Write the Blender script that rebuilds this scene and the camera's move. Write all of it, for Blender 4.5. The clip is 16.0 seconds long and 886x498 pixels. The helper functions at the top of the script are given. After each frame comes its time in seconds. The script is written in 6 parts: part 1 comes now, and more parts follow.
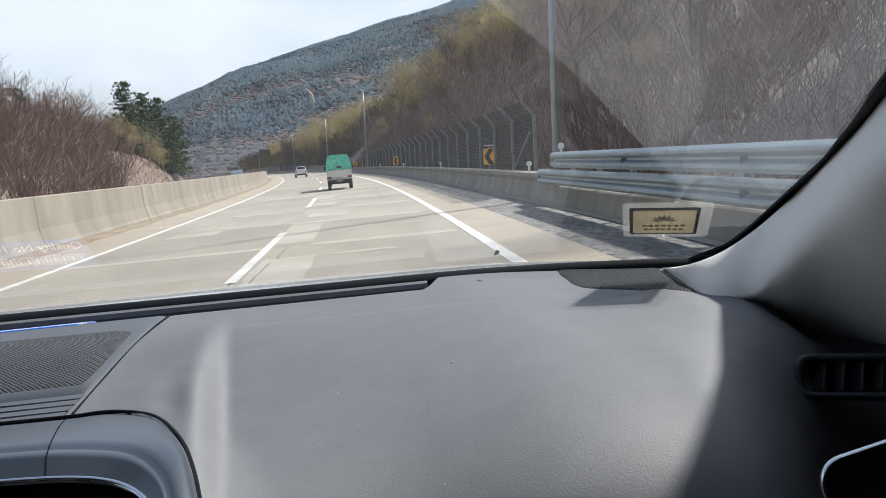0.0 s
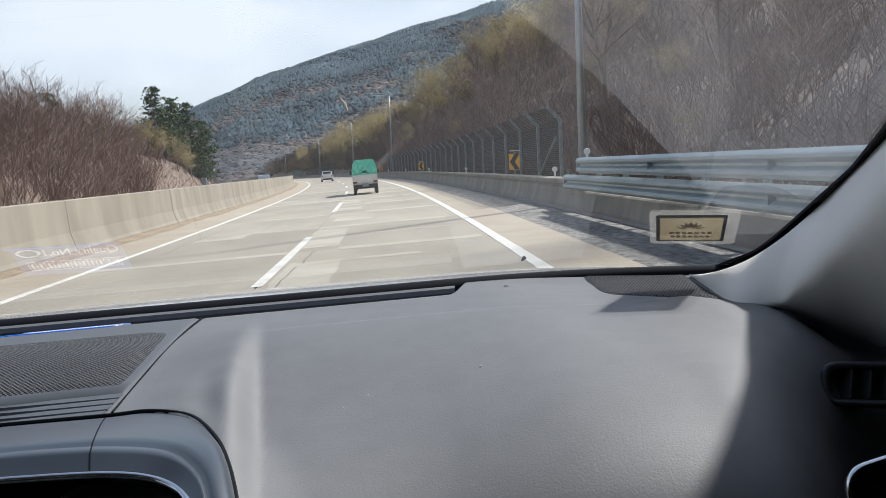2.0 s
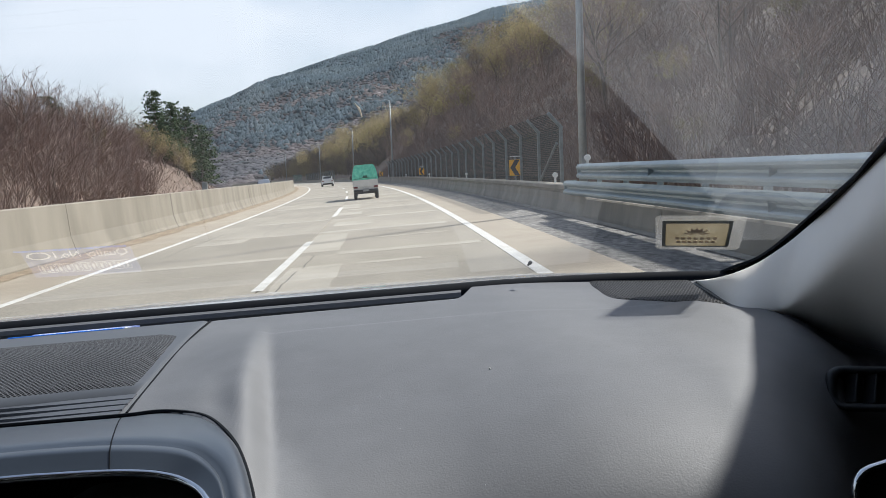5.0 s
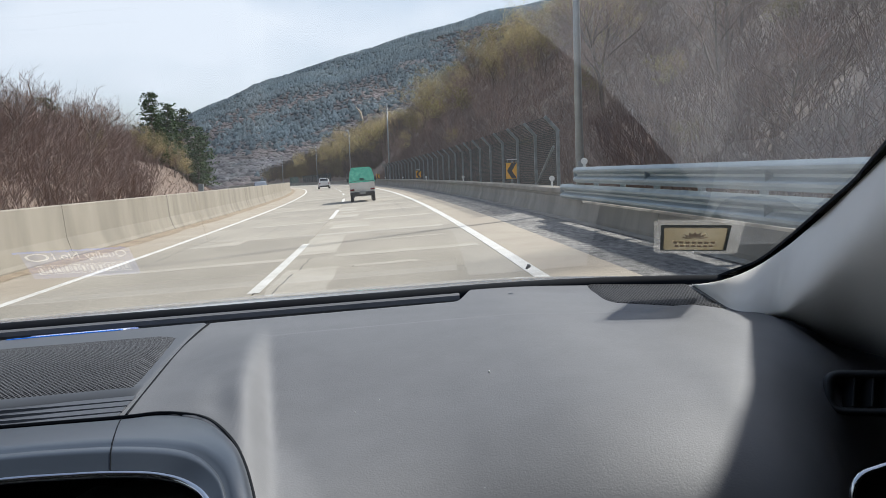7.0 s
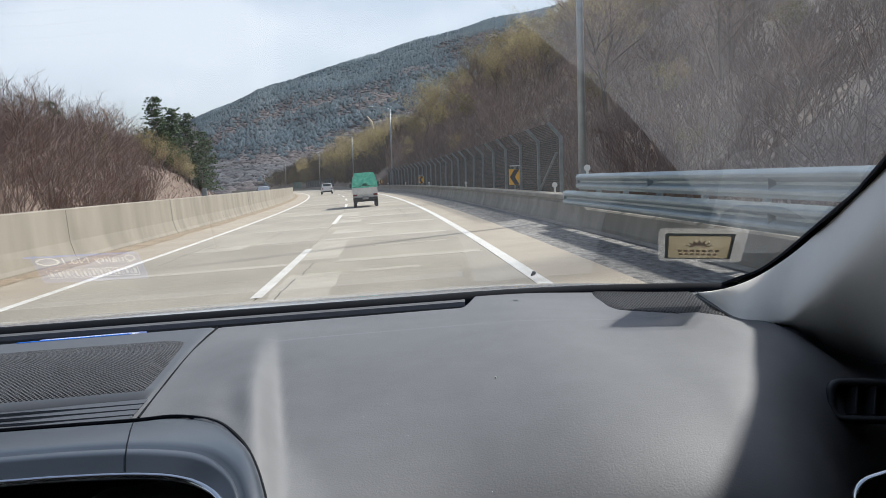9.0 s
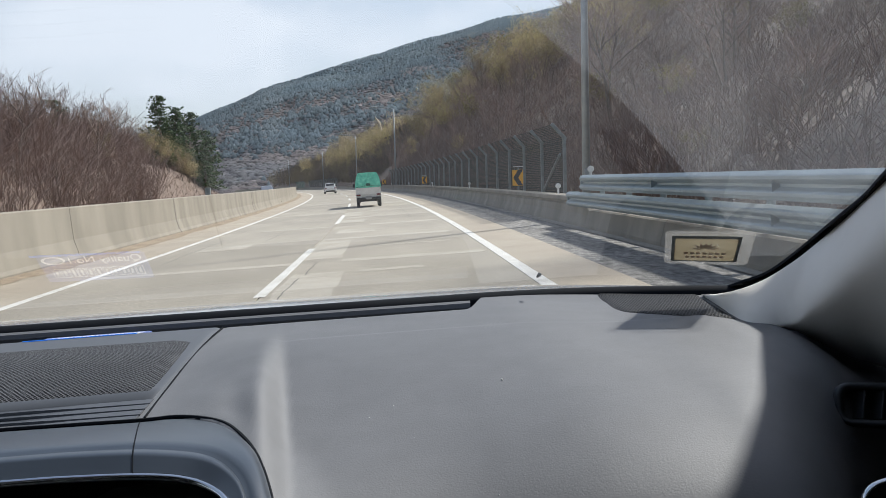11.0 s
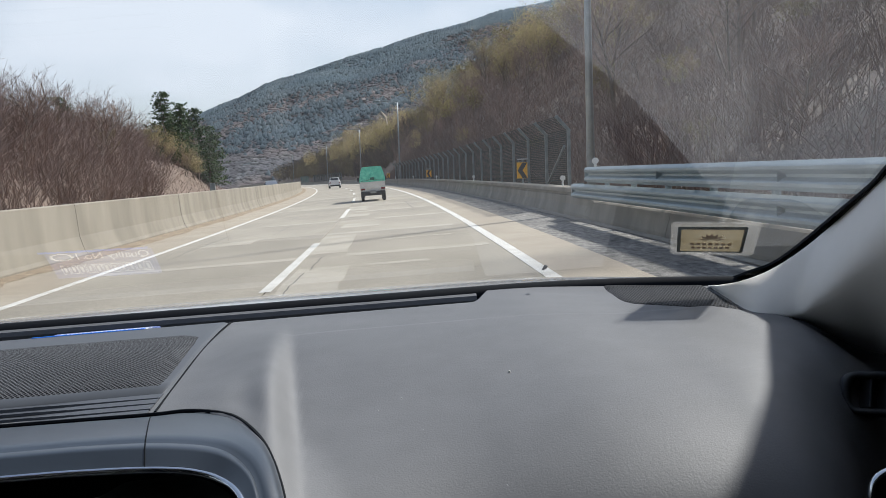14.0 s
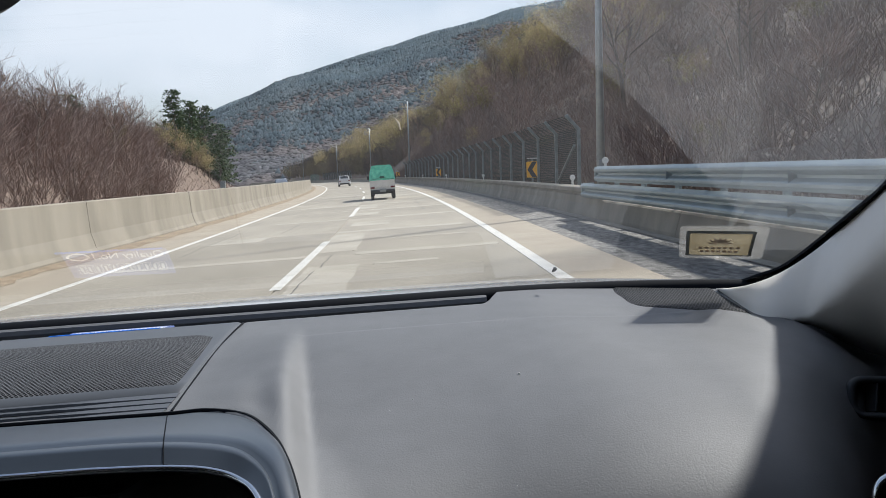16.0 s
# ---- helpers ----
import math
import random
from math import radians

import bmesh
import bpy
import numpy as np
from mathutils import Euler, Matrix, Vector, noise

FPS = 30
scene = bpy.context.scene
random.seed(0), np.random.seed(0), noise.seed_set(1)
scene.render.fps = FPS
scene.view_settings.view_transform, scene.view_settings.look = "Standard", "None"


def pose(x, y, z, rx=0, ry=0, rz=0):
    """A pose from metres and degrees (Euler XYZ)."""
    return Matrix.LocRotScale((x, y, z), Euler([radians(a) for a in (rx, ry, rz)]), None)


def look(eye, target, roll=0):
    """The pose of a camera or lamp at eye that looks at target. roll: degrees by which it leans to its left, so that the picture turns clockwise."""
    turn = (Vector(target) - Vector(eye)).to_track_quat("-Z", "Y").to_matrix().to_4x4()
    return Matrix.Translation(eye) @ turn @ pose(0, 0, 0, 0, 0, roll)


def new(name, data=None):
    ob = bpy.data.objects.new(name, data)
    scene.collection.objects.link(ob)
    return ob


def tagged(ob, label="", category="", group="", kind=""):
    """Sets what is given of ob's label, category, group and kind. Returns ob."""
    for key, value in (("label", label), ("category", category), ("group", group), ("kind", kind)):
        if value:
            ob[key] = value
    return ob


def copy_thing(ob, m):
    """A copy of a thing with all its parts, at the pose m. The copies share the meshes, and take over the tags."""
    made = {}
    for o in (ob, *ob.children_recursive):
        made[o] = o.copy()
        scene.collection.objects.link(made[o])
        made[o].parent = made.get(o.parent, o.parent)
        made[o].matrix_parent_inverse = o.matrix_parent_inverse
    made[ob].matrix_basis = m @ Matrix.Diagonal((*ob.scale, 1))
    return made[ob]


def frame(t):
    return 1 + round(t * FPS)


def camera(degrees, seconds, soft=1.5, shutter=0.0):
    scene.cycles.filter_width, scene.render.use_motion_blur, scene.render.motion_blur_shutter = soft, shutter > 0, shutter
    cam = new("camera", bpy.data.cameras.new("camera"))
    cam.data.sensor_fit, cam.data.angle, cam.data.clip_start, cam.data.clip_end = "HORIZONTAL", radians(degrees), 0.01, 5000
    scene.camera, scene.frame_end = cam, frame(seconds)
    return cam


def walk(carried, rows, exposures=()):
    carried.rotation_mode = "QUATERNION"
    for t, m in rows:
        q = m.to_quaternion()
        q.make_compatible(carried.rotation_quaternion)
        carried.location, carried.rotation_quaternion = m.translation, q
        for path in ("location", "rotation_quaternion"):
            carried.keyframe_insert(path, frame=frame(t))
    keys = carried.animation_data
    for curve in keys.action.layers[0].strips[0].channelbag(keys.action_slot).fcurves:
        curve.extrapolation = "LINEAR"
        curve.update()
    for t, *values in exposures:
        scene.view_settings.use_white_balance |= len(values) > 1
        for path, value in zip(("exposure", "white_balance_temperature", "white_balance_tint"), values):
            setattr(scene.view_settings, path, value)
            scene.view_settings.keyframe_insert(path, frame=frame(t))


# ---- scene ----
# The cabin and the road stand still; the camera is held by hand over the dashboard.
BANK = 2.3                      # cross fall of the curve, degrees
EYE = 1.388                     # height of the lens over the road
CAR = pose(0, 0, 0, 0, -BANK, 0)
cam = camera(56.0, 16.0, soft=0.8)
# seconds, shift of the lens in the cabin (m), yaw, pitch, lean (degrees)
ROWS = [
    (0.0, 0.0265, 0.0307, -0.0031, -4.336, -6.483, 5.234),
    (0.5, 0.0313, 0.0239, 0.0011, -3.759, -6.543, 5.188),
    (1.0, 0.0024, 0.0100, 0.0061, -2.964, -5.824, 4.757),
    (1.5, 0.0063, 0.0142, 0.0013, -2.746, -5.497, 4.789),
    (2.0, 0.0219, 0.0169, -0.0004, -2.652, -5.988, 5.066),
    (2.5, 0.0209, 0.0170, -0.0013, -2.971, -5.939, 5.317),
    (3.0, 0.0235, 0.0131, 0.0030, -3.028, -5.818, 5.143),
    (3.5, 0.0245, 0.0130, -0.0015, -3.339, -5.839, 4.972),
    (4.0, 0.0303, 0.0112, -0.0049, -3.159, -5.859, 4.829),
    (4.5, 0.0174, 0.0087, 0.0001, -2.727, -5.777, 4.389),
    (5.0, 0.0113, 0.0074, 0.0001, -2.698, -5.622, 4.788),
    (7.5, 0.0054, 0.0033, 0.0011, -2.995, -5.324, 4.497),
    (8.0, 0.0000, 0.0000, -0.0000, -2.790, -5.010, 4.400),
    (10.5, 0.0064, -0.0076, 0.0103, -2.961, -5.098, 3.935),
    (11.0, -0.0014, -0.0036, 0.0049, -2.632, -5.005, 3.919),
    (11.5, -0.0014, -0.0076, 0.0069, -2.295, -4.936, 4.131),
    (12.0, 0.0011, -0.0018, 0.0009, -2.402, -5.248, 4.323),
    (12.5, -0.0000, -0.0039, 0.0033, -2.284, -5.516, 4.213),
    (13.0, -0.0009, -0.0030, 0.0056, -2.301, -5.520, 4.597),
    (13.5, -0.0038, -0.0066, 0.0068, -2.272, -5.551, 4.557),
    (14.0, -0.0032, -0.0067, 0.0050, -2.260, -5.434, 4.465),
    (14.5, 0.0005, -0.0006, 0.0016, -2.429, -5.676, 4.388),
    (15.0, 0.0031, -0.0010, 0.0009, -2.544, -5.726, 4.560),
    (15.5, -0.0002, -0.0105, 0.0049, -2.081, -5.531, 4.381),
    (16.0, -0.0053, -0.0189, 0.0110, -1.619, -5.479, 4.232),
]

walk(cam, [(t, CAR @ pose(x, y, EYE + z, 90 + p, 0, yaw) @ pose(0, 0, 0, 0, 0, -r)) for t, x, y, z, yaw, p, r in ROWS],
     exposures=[(0.0, 0.68, 6330.0, 10.0), (2.5, 0.61, 6330.0, 10.0), (5.0, 0.57, 6330.0, 10.0), (8.0, 0.53, 6330.0, 10.0), (12.5, 0.49, 6330.0, 10.0), (14.0, 0.48, 6330.0, 10.0), (16.0, 0.52, 6330.0, 10.0)])

# ---- light ----
SUN_EL, SUN_AZ = 45.5, 58.0     # azimuth to the right of the way ahead
world = bpy.data.worlds.new("sky")
scene.world = world
world.use_nodes = True
wn = world.node_tree
for n in list(wn.nodes):
    wn.nodes.remove(n)
w_out = wn.nodes.new("ShaderNodeOutputWorld")
w_bg = wn.nodes.new("ShaderNodeBackground")
w_sky = wn.nodes.new("ShaderNodeTexSky")
w_sky.sky_type = "NISHITA"
w_sky.sun_disc = False
w_sky.sun_elevation = radians(SUN_EL)
w_sky.sun_rotation = radians(SUN_AZ)
w_sky.dust_density = 1.5
w_sky.air_density = 1.0
w_co = wn.nodes.new("ShaderNodeTexCoord")
w_map = wn.nodes.new("ShaderNodeMapping")
w_map.inputs["Scale"].default_value = (1.0, 1.0, 2.2)
w_no = wn.nodes.new("ShaderNodeTexNoise")
w_no.inputs["Scale"].default_value = 2.0
w_no.inputs["Detail"].default_value = 7.0
w_no.inputs["Roughness"].default_value = 0.55
w_rmp = wn.nodes.new("ShaderNodeValToRGB")
w_rmp.color_ramp.elements[0].position, w_rmp.color_ramp.elements[1].position = 0.42, 0.60
w_rmp.color_ramp.elements[0].color = (0.46, 0.46, 0.46, 1)
w_rmp.color_ramp.elements[1].color = (0.95, 0.95, 0.95, 1)
w_mix = wn.nodes.new("ShaderNodeMix")
w_mix.data_type = "RGBA"
CLOUD = (6.9, 7.4, 8.2, 1)
w_mix.inputs[7].default_value = CLOUD
wn.links.new(w_co.outputs["Generated"], w_map.inputs["Vector"])
wn.links.new(w_map.outputs[0], w_no.inputs["Vector"])
wn.links.new(w_no.outputs["Fac"], w_rmp.inputs[0])
w_sep = wn.nodes.new("ShaderNodeSeparateXYZ")
w_hi = wn.nodes.new("ShaderNodeMapRange")
for k, v in enumerate((0.19, 0.42, 1.0, 0.25)):
    w_hi.inputs[k + 1].default_value = v
w_mul = wn.nodes.new("ShaderNodeMath")
w_mul.operation = "MULTIPLY"
wn.links.new(w_co.outputs["Generated"], w_sep.inputs[0])
wn.links.new(w_sep.outputs[2], w_hi.inputs[0])
wn.links.new(w_hi.outputs[0], w_mul.inputs[0])
wn.links.new(w_rmp.outputs[0], w_mul.inputs[1])
wn.links.new(w_mul.outputs[0], w_mix.inputs[0])
wn.links.new(w_sky.outputs[0], w_mix.inputs[6])
wn.links.new(w_mix.outputs[2], w_bg.inputs[0])
w_bg.inputs[1].default_value = 0.090
wn.links.new(w_bg.outputs[0], w_out.inputs[0])
sun = new("sun", bpy.data.lights.new("sun", "SUN"))
sun.data.energy, sun.data.angle, sun.data.color = 4.4, radians(3.0), (1.0, 0.965, 0.905)
sun_way = Vector((math.sin(radians(SUN_AZ)) * math.cos(radians(SUN_EL)), math.cos(radians(SUN_AZ)) * math.cos(radians(SUN_EL)), math.sin(radians(SUN_EL))))
sun.matrix_world = look(sun_way * 50, (0, 0, 0))

# ---- materials ----
def mat(name, colour, colour2=None, rough=0.6, metal=0.0, scale=3.0, detail=6.0, bump=0.0, bump_scale=60.0, coat=0.0, spec=0.5,
        stretch=(1, 1, 1), per_object=0.0, coords="Object", lo=0.35, hi=0.68, fine=0.0, fine_scale=120.0):
    """A surface of two mottled tones with fine relief."""
    m = bpy.data.materials.new(name)
    m.use_nodes = True
    t = m.node_tree
    b = t.nodes["Principled BSDF"]
    b.inputs["Roughness"].default_value, b.inputs["Metallic"].default_value = rough, metal
    b.inputs["Specular IOR Level"].default_value = spec
    b.inputs["Coat Weight"].default_value = coat
    co = t.nodes.new("ShaderNodeTexCoord")
    mp = t.nodes.new("ShaderNodeMapping")
    mp.inputs["Scale"].default_value = stretch
    t.links.new(co.outputs[coords], mp.inputs["Vector"])
    colour2 = colour2 or tuple(c * 0.75 for c in colour)
    no = t.nodes.new("ShaderNodeTexNoise")
    no.inputs["Scale"].default_value, no.inputs["Detail"].default_value, no.inputs["Roughness"].default_value = scale, detail, 0.6
    t.links.new(mp.outputs[0], no.inputs["Vector"])
    rp = t.nodes.new("ShaderNodeValToRGB")
    rp.color_ramp.elements[0].position, rp.color_ramp.elements[1].position = lo, hi
    rp.color_ramp.elements[0].color, rp.color_ramp.elements[1].color = (*colour2, 1), (*colour, 1)
    t.links.new(no.outputs["Fac"], rp.inputs[0])
    last = rp.outputs[0]
    if fine:
        n2 = t.nodes.new("ShaderNodeTexNoise")
        n2.inputs["Scale"].default_value, n2.inputs["Detail"].default_value = fine_scale, 3.0
        t.links.new(mp.outputs[0], n2.inputs["Vector"])
        mr = t.nodes.new("ShaderNodeMapRange")
        mr.inputs[1].default_value, mr.inputs[2].default_value = 0.3, 0.7
        mr.inputs[3].default_value, mr.inputs[4].default_value = 1 - fine, 1 + fine
        t.links.new(n2.outputs["Fac"], mr.inputs[0])
        hs = t.nodes.new("ShaderNodeHueSaturation")
        t.links.new(mr.outputs[0], hs.inputs["Value"])
        t.links.new(last, hs.inputs["Color"])
        last = hs.outputs[0]
    if per_object:
        oi = t.nodes.new("ShaderNodeObjectInfo")
        mr = t.nodes.new("ShaderNodeMapRange")
        mr.inputs[3].default_value, mr.inputs[4].default_value = 1 - per_object, 1 + per_object
        t.links.new(oi.outputs["Random"], mr.inputs[0])
        hs = t.nodes.new("ShaderNodeHueSaturation")
        t.links.new(mr.outputs[0], hs.inputs["Value"])
        t.links.new(last, hs.inputs["Color"])
        last = hs.outputs[0]
    t.links.new(last, b.inputs["Base Color"])
    if bump:
        bn = t.nodes.new("ShaderNodeTexNoise")
        bn.inputs["Scale"].default_value, bn.inputs["Detail"].default_value = bump_scale, 4.0
        t.links.new(mp.outputs[0], bn.inputs["Vector"])
        bp = t.nodes.new("ShaderNodeBump")
        bp.inputs["Strength"].default_value, bp.inputs["Distance"].default_value = bump, 0.4 / bump_scale
        t.links.new(bn.outputs["Fac"], bp.inputs["Height"])
        t.links.new(bp.outputs[0], b.inputs["Normal"])
    return m


def island_mat(name, colours, rough=0.7, translucent=0.0):
    """Leaves and clumps: each loose piece takes one of several tones."""
    m = bpy.data.materials.new(name)
    m.use_nodes = True
    t = m.node_tree
    b = t.nodes["Principled BSDF"]
    b.inputs["Roughness"].default_value = rough
    b.inputs["Specular IOR Level"].default_value = 0.15
    g = t.nodes.new("ShaderNodeNewGeometry")
    rp = t.nodes.new("ShaderNodeValToRGB")
    rp.color_ramp.interpolation = "LINEAR"
    el = rp.color_ramp.elements
    while len(el) < len(colours):
        el.new(0.5)
    for i, c in enumerate(colours):
        el[i].position, el[i].color = i / max(1, len(colours) - 1), (*c, 1)
    t.links.new(g.outputs["Random Per Island"], rp.inputs[0])
    oi = t.nodes.new("ShaderNodeObjectInfo")
    mr = t.nodes.new("ShaderNodeMapRange")
    mr.inputs[3].default_value, mr.inputs[4].default_value = 0.7, 1.3
    t.links.new(oi.outputs["Random"], mr.inputs[0])
    hs = t.nodes.new("ShaderNodeHueSaturation")
    t.links.new(mr.outputs[0], hs.inputs["Value"])
    t.links.new(rp.outputs[0], hs.inputs["Color"])
    t.links.new(hs.outputs[0], b.inputs["Base Color"])
    if translucent:
        tr = t.nodes.new("ShaderNodeBsdfTranslucent")
        t.links.new(hs.outputs[0], tr.inputs[0])
        mx = t.nodes.new("ShaderNodeMixShader")
        mx.inputs[0].default_value = translucent
        t.links.new(b.outputs[0], mx.inputs[1])
        t.links.new(tr.outputs[0], mx.inputs[2])
        t.links.new(mx.outputs[0], t.nodes["Material Output"].inputs[0])
    return m


def wood_mat(name, bare, pine, scale, soften=0.35):
    """Distant woods: drifts of bare and needle-leaved crowns, each crown its own tone, softly rounded."""
    m = mat(name, bare, pine, 0.95, scale=scale, detail=7, lo=0.43, hi=0.58, spec=0.05, fine=0.16, fine_scale=scale * 10)
    t = m.node_tree
    b = t.nodes["Principled BSDF"]
    b.subsurface_method = "BURLEY"
    b.inputs["Subsurface Weight"].default_value = 1.0
    b.inputs["Subsurface Radius"].default_value = (1.0, 1.0, 1.0)
    b.inputs["Subsurface Scale"].default_value = 5.0
    base = b.inputs["Base Color"].links[0].from_socket
    g = t.nodes.new("ShaderNodeNewGeometry")
    mr = t.nodes.new("ShaderNodeMapRange")
    mr.inputs[3].default_value, mr.inputs[4].default_value = 0.82, 1.08
    hs = t.nodes.new("ShaderNodeHueSaturation")
    t.links.new(g.outputs["Random Per Island"], mr.inputs[0])
    t.links.new(mr.outputs[0], hs.inputs["Value"])
    t.links.new(base, hs.inputs["Color"])
    t.links.new(hs.outputs[0], b.inputs["Base Color"])
    k = t.nodes.new("ShaderNodeVectorMath")
    k.operation = "SCALE"
    k.inputs["Scale"].default_value = soften
    ad = t.nodes.new("ShaderNodeVectorMath")
    ad.inputs[1].default_value = (0.10, -0.35, 0.75)
    nm = t.nodes.new("ShaderNodeVectorMath")
    nm.operation = "NORMALIZE"
    t.links.new(g.outputs["Normal"], k.inputs[0])
    t.links.new(k.outputs[0], ad.inputs[0])
    t.links.new(ad.outputs[0], nm.inputs[0])
    t.links.new(nm.outputs[0], b.inputs["Normal"])
    return m


M_ROAD = mat("road_concrete", (0.385, 0.35, 0.288), (0.30, 0.275, 0.23), 0.85, scale=0.35, bump=0.25, bump_scale=40, fine=0.10, fine_scale=25, stretch=(1, 0.35, 1))
M_SLABTONE = mat("slab_patch", (0.50, 0.46, 0.39), (0.40, 0.37, 0.31), 0.85, scale=0.8, bump=0.2, bump_scale=50, fine=0.08, fine_scale=25)
M_STRIP = mat("strip_concrete", (0.44, 0.39, 0.31), (0.36, 0.31, 0.245), 0.9, scale=0.7, bump=0.3, bump_scale=40, fine=0.1, fine_scale=25)
M_ASPHALT = mat("shoulder_asphalt", (0.25, 0.24, 0.222), (0.155, 0.148, 0.138), 0.9, scale=1.2, bump=1.0, bump_scale=12, fine=0.55, fine_scale=9, stretch=(1, 0.5, 1))
M_GUTTER = mat("gutter_concrete", (0.42, 0.39, 0.33), (0.30, 0.28, 0.24), 0.9, scale=0.8, bump=0.3, bump_scale=30, fine=0.1, fine_scale=20)
M_LINE = mat("road_paint", (0.78, 0.77, 0.73), (0.62, 0.60, 0.55), 0.6, scale=3.0, fine=0.08, fine_scale=30)
M_JOINT = mat("joint_seal", (0.24, 0.215, 0.18), (0.16, 0.145, 0.12), 0.85, scale=2)
M_MEDIAN = mat("median_concrete", (0.31, 0.283, 0.232), (0.22, 0.198, 0.16), 0.85, scale=0.7, bump=0.25, bump_scale=30, fine=0.10, fine_scale=1.6, stretch=(1, 1, 0.2))
M_WALL = mat("wall_concrete", (0.34, 0.312, 0.262), (0.20, 0.182, 0.155), 0.85, scale=0.9, bump=0.3, bump_scale=30, fine=0.05, fine_scale=2.0, stretch=(1, 1, 0.4))
M_DIRT = mat("roadside_dirt", (0.34, 0.275, 0.20), (0.25, 0.195, 0.135), 0.95, scale=1.5, bump=0.6, bump_scale=12, fine=0.2, fine_scale=12)
M_ZINC = mat("galvanised_steel", (0.38, 0.44, 0.46), (0.29, 0.345, 0.365), 0.48, 0.45, scale=4, fine=0.06, fine_scale=30, bump=0.05, bump_scale=20)
M_POLE = mat("pole_steel", (0.32, 0.35, 0.37), (0.25, 0.275, 0.29), 0.45, 0.6, scale=6)
M_FENCEPOST = mat("fence_steel", (0.25, 0.28, 0.285), (0.16, 0.18, 0.185), 0.5, 0.3, scale=6)
M_WIRE = mat("fence_wire", (0.022, 0.032, 0.032), (0.014, 0.021, 0.021), 0.7, 0.0, scale=4, spec=0.1)
M_SIGN_Y = mat("sign_yellow", (0.95, 0.50, 0.03), (0.90, 0.45, 0.025), 0.4, scale=3)
M_BLACK = mat("sign_black", (0.015, 0.015, 0.018), (0.025, 0.025, 0.028), 0.5, scale=4)
M_WHITE = mat("white_enamel", (0.80, 0.80, 0.78), (0.70, 0.70, 0.68), 0.35, scale=5)
M_RED = mat("lamp_red", (0.20, 0.02, 0.02), (0.15, 0.015, 0.015), 0.25, scale=5)
M_TARP = mat("green_tarp", (0.20, 0.78, 0.57), (0.07, 0.52, 0.36), 0.38, scale=5, bump=0.5, bump_scale=5, fine=0.1, fine_scale=20)
M_TRUCK = mat("truck_paint", (0.78, 0.76, 0.72), (0.66, 0.64, 0.60), 0.35, scale=2)
M_CARW = mat("white_car_paint", (0.80, 0.81, 0.82), (0.76, 0.77, 0.78), 0.25, coat=0.5, scale=2)
M_DARKGLASS = mat("dark_glass", (0.02, 0.025, 0.03), (0.03, 0.035, 0.04), 0.08, scale=2)
M_TYRE = mat("rubber", (0.02, 0.02, 0.02), (0.03, 0.03, 0.03), 0.8, scale=20)
M_BARK = mat("bark", (0.20, 0.165, 0.135), (0.11, 0.09, 0.075), 0.9, scale=6, per_object=0.25)
M_TWIG = island_mat("twigs", [(0.155, 0.110, 0.095), (0.28, 0.200, 0.168), (0.215, 0.168, 0.148), (0.36, 0.285, 0.245)], 0.9)
M_SOIL = mat("hillside_litter", (0.215, 0.166, 0.132), (0.125, 0.098, 0.080), 0.95, scale=0.12, detail=10, bump=0.8, bump_scale=1.5, fine=0.35, fine_scale=1.2)
M_GRASS = mat("verge_grass", (0.105, 0.115, 0.045), (0.15, 0.12, 0.075), 0.95, scale=0.5, bump=0.8, bump_scale=10, fine=0.3, fine_scale=8)
M_FIELD = mat("valley_ground", (0.20, 0.17, 0.11), (0.12, 0.12, 0.07), 0.95, scale=0.02, bump=0.4, bump_scale=2)
# Mountain ground is coloured blue-grey to stand for distance haze.
M_HAZE_MOUNT = wood_mat("haze_tinted_woods", (0.145, 0.136, 0.138), (0.092, 0.115, 0.130), 0.012, 0.22)
M_LEAF_Y = island_mat("spring_leaves", [(0.36, 0.30, 0.15), (0.46, 0.40, 0.21), (0.38, 0.31, 0.19)], 0.7, 0.35)
M_LEAF_O = island_mat("olive_leaves", [(0.20, 0.19, 0.08), (0.29, 0.25, 0.12), (0.24, 0.185, 0.105)], 0.7, 0.3)
M_NEEDLE = island_mat("pine_needles", [(0.035, 0.065, 0.030), (0.075, 0.105, 0.045), (0.050, 0.080, 0.048)], 0.7, 0.15)
# Far crowns carry haze in their base colour: bluish pines, greyed bare trees.
M_HAZE_PINE = wood_mat("haze_tinted_pines", (0.082, 0.104, 0.117), (0.064, 0.088, 0.105), 0.012, 0.30)
M_HAZE_BARE = wood_mat("haze_tinted_bare_crowns", (0.168, 0.148, 0.145), (0.136, 0.136, 0.144), 0.012, 0.30)
M_MID = wood_mat("valley_crowns", (0.215, 0.178, 0.118), (0.150, 0.125, 0.110), 0.045, 0.5)
M_EARTH = mat("bank_earth", (0.24, 0.18, 0.145), (0.13, 0.095, 0.075), 0.95, scale=0.25, detail=10, bump=0.8, bump_scale=2.5, fine=0.25, fine_scale=2.0)
M_PALETWIG = island_mat("pale_dead_wood", [(0.42, 0.37, 0.32), (0.33, 0.28, 0.23)], 0.9)
M_DASH = mat("dash_plastic", (0.140, 0.143, 0.150), (0.124, 0.127, 0.134), 0.58, scale=5, bump=0.34, bump_scale=560, spec=0.5, fine=0.05, fine_scale=30)
M_HOODP = mat("hood_plastic", (0.036, 0.046, 0.061), (0.031, 0.040, 0.054), 0.32, spec=0.8, scale=5, bump=0.05, bump_scale=500)
M_DASHB = mat("dash_centre_plastic", (0.078, 0.083, 0.092), (0.068, 0.073, 0.082), 0.45, scale=5, bump=0.08, bump_scale=500)
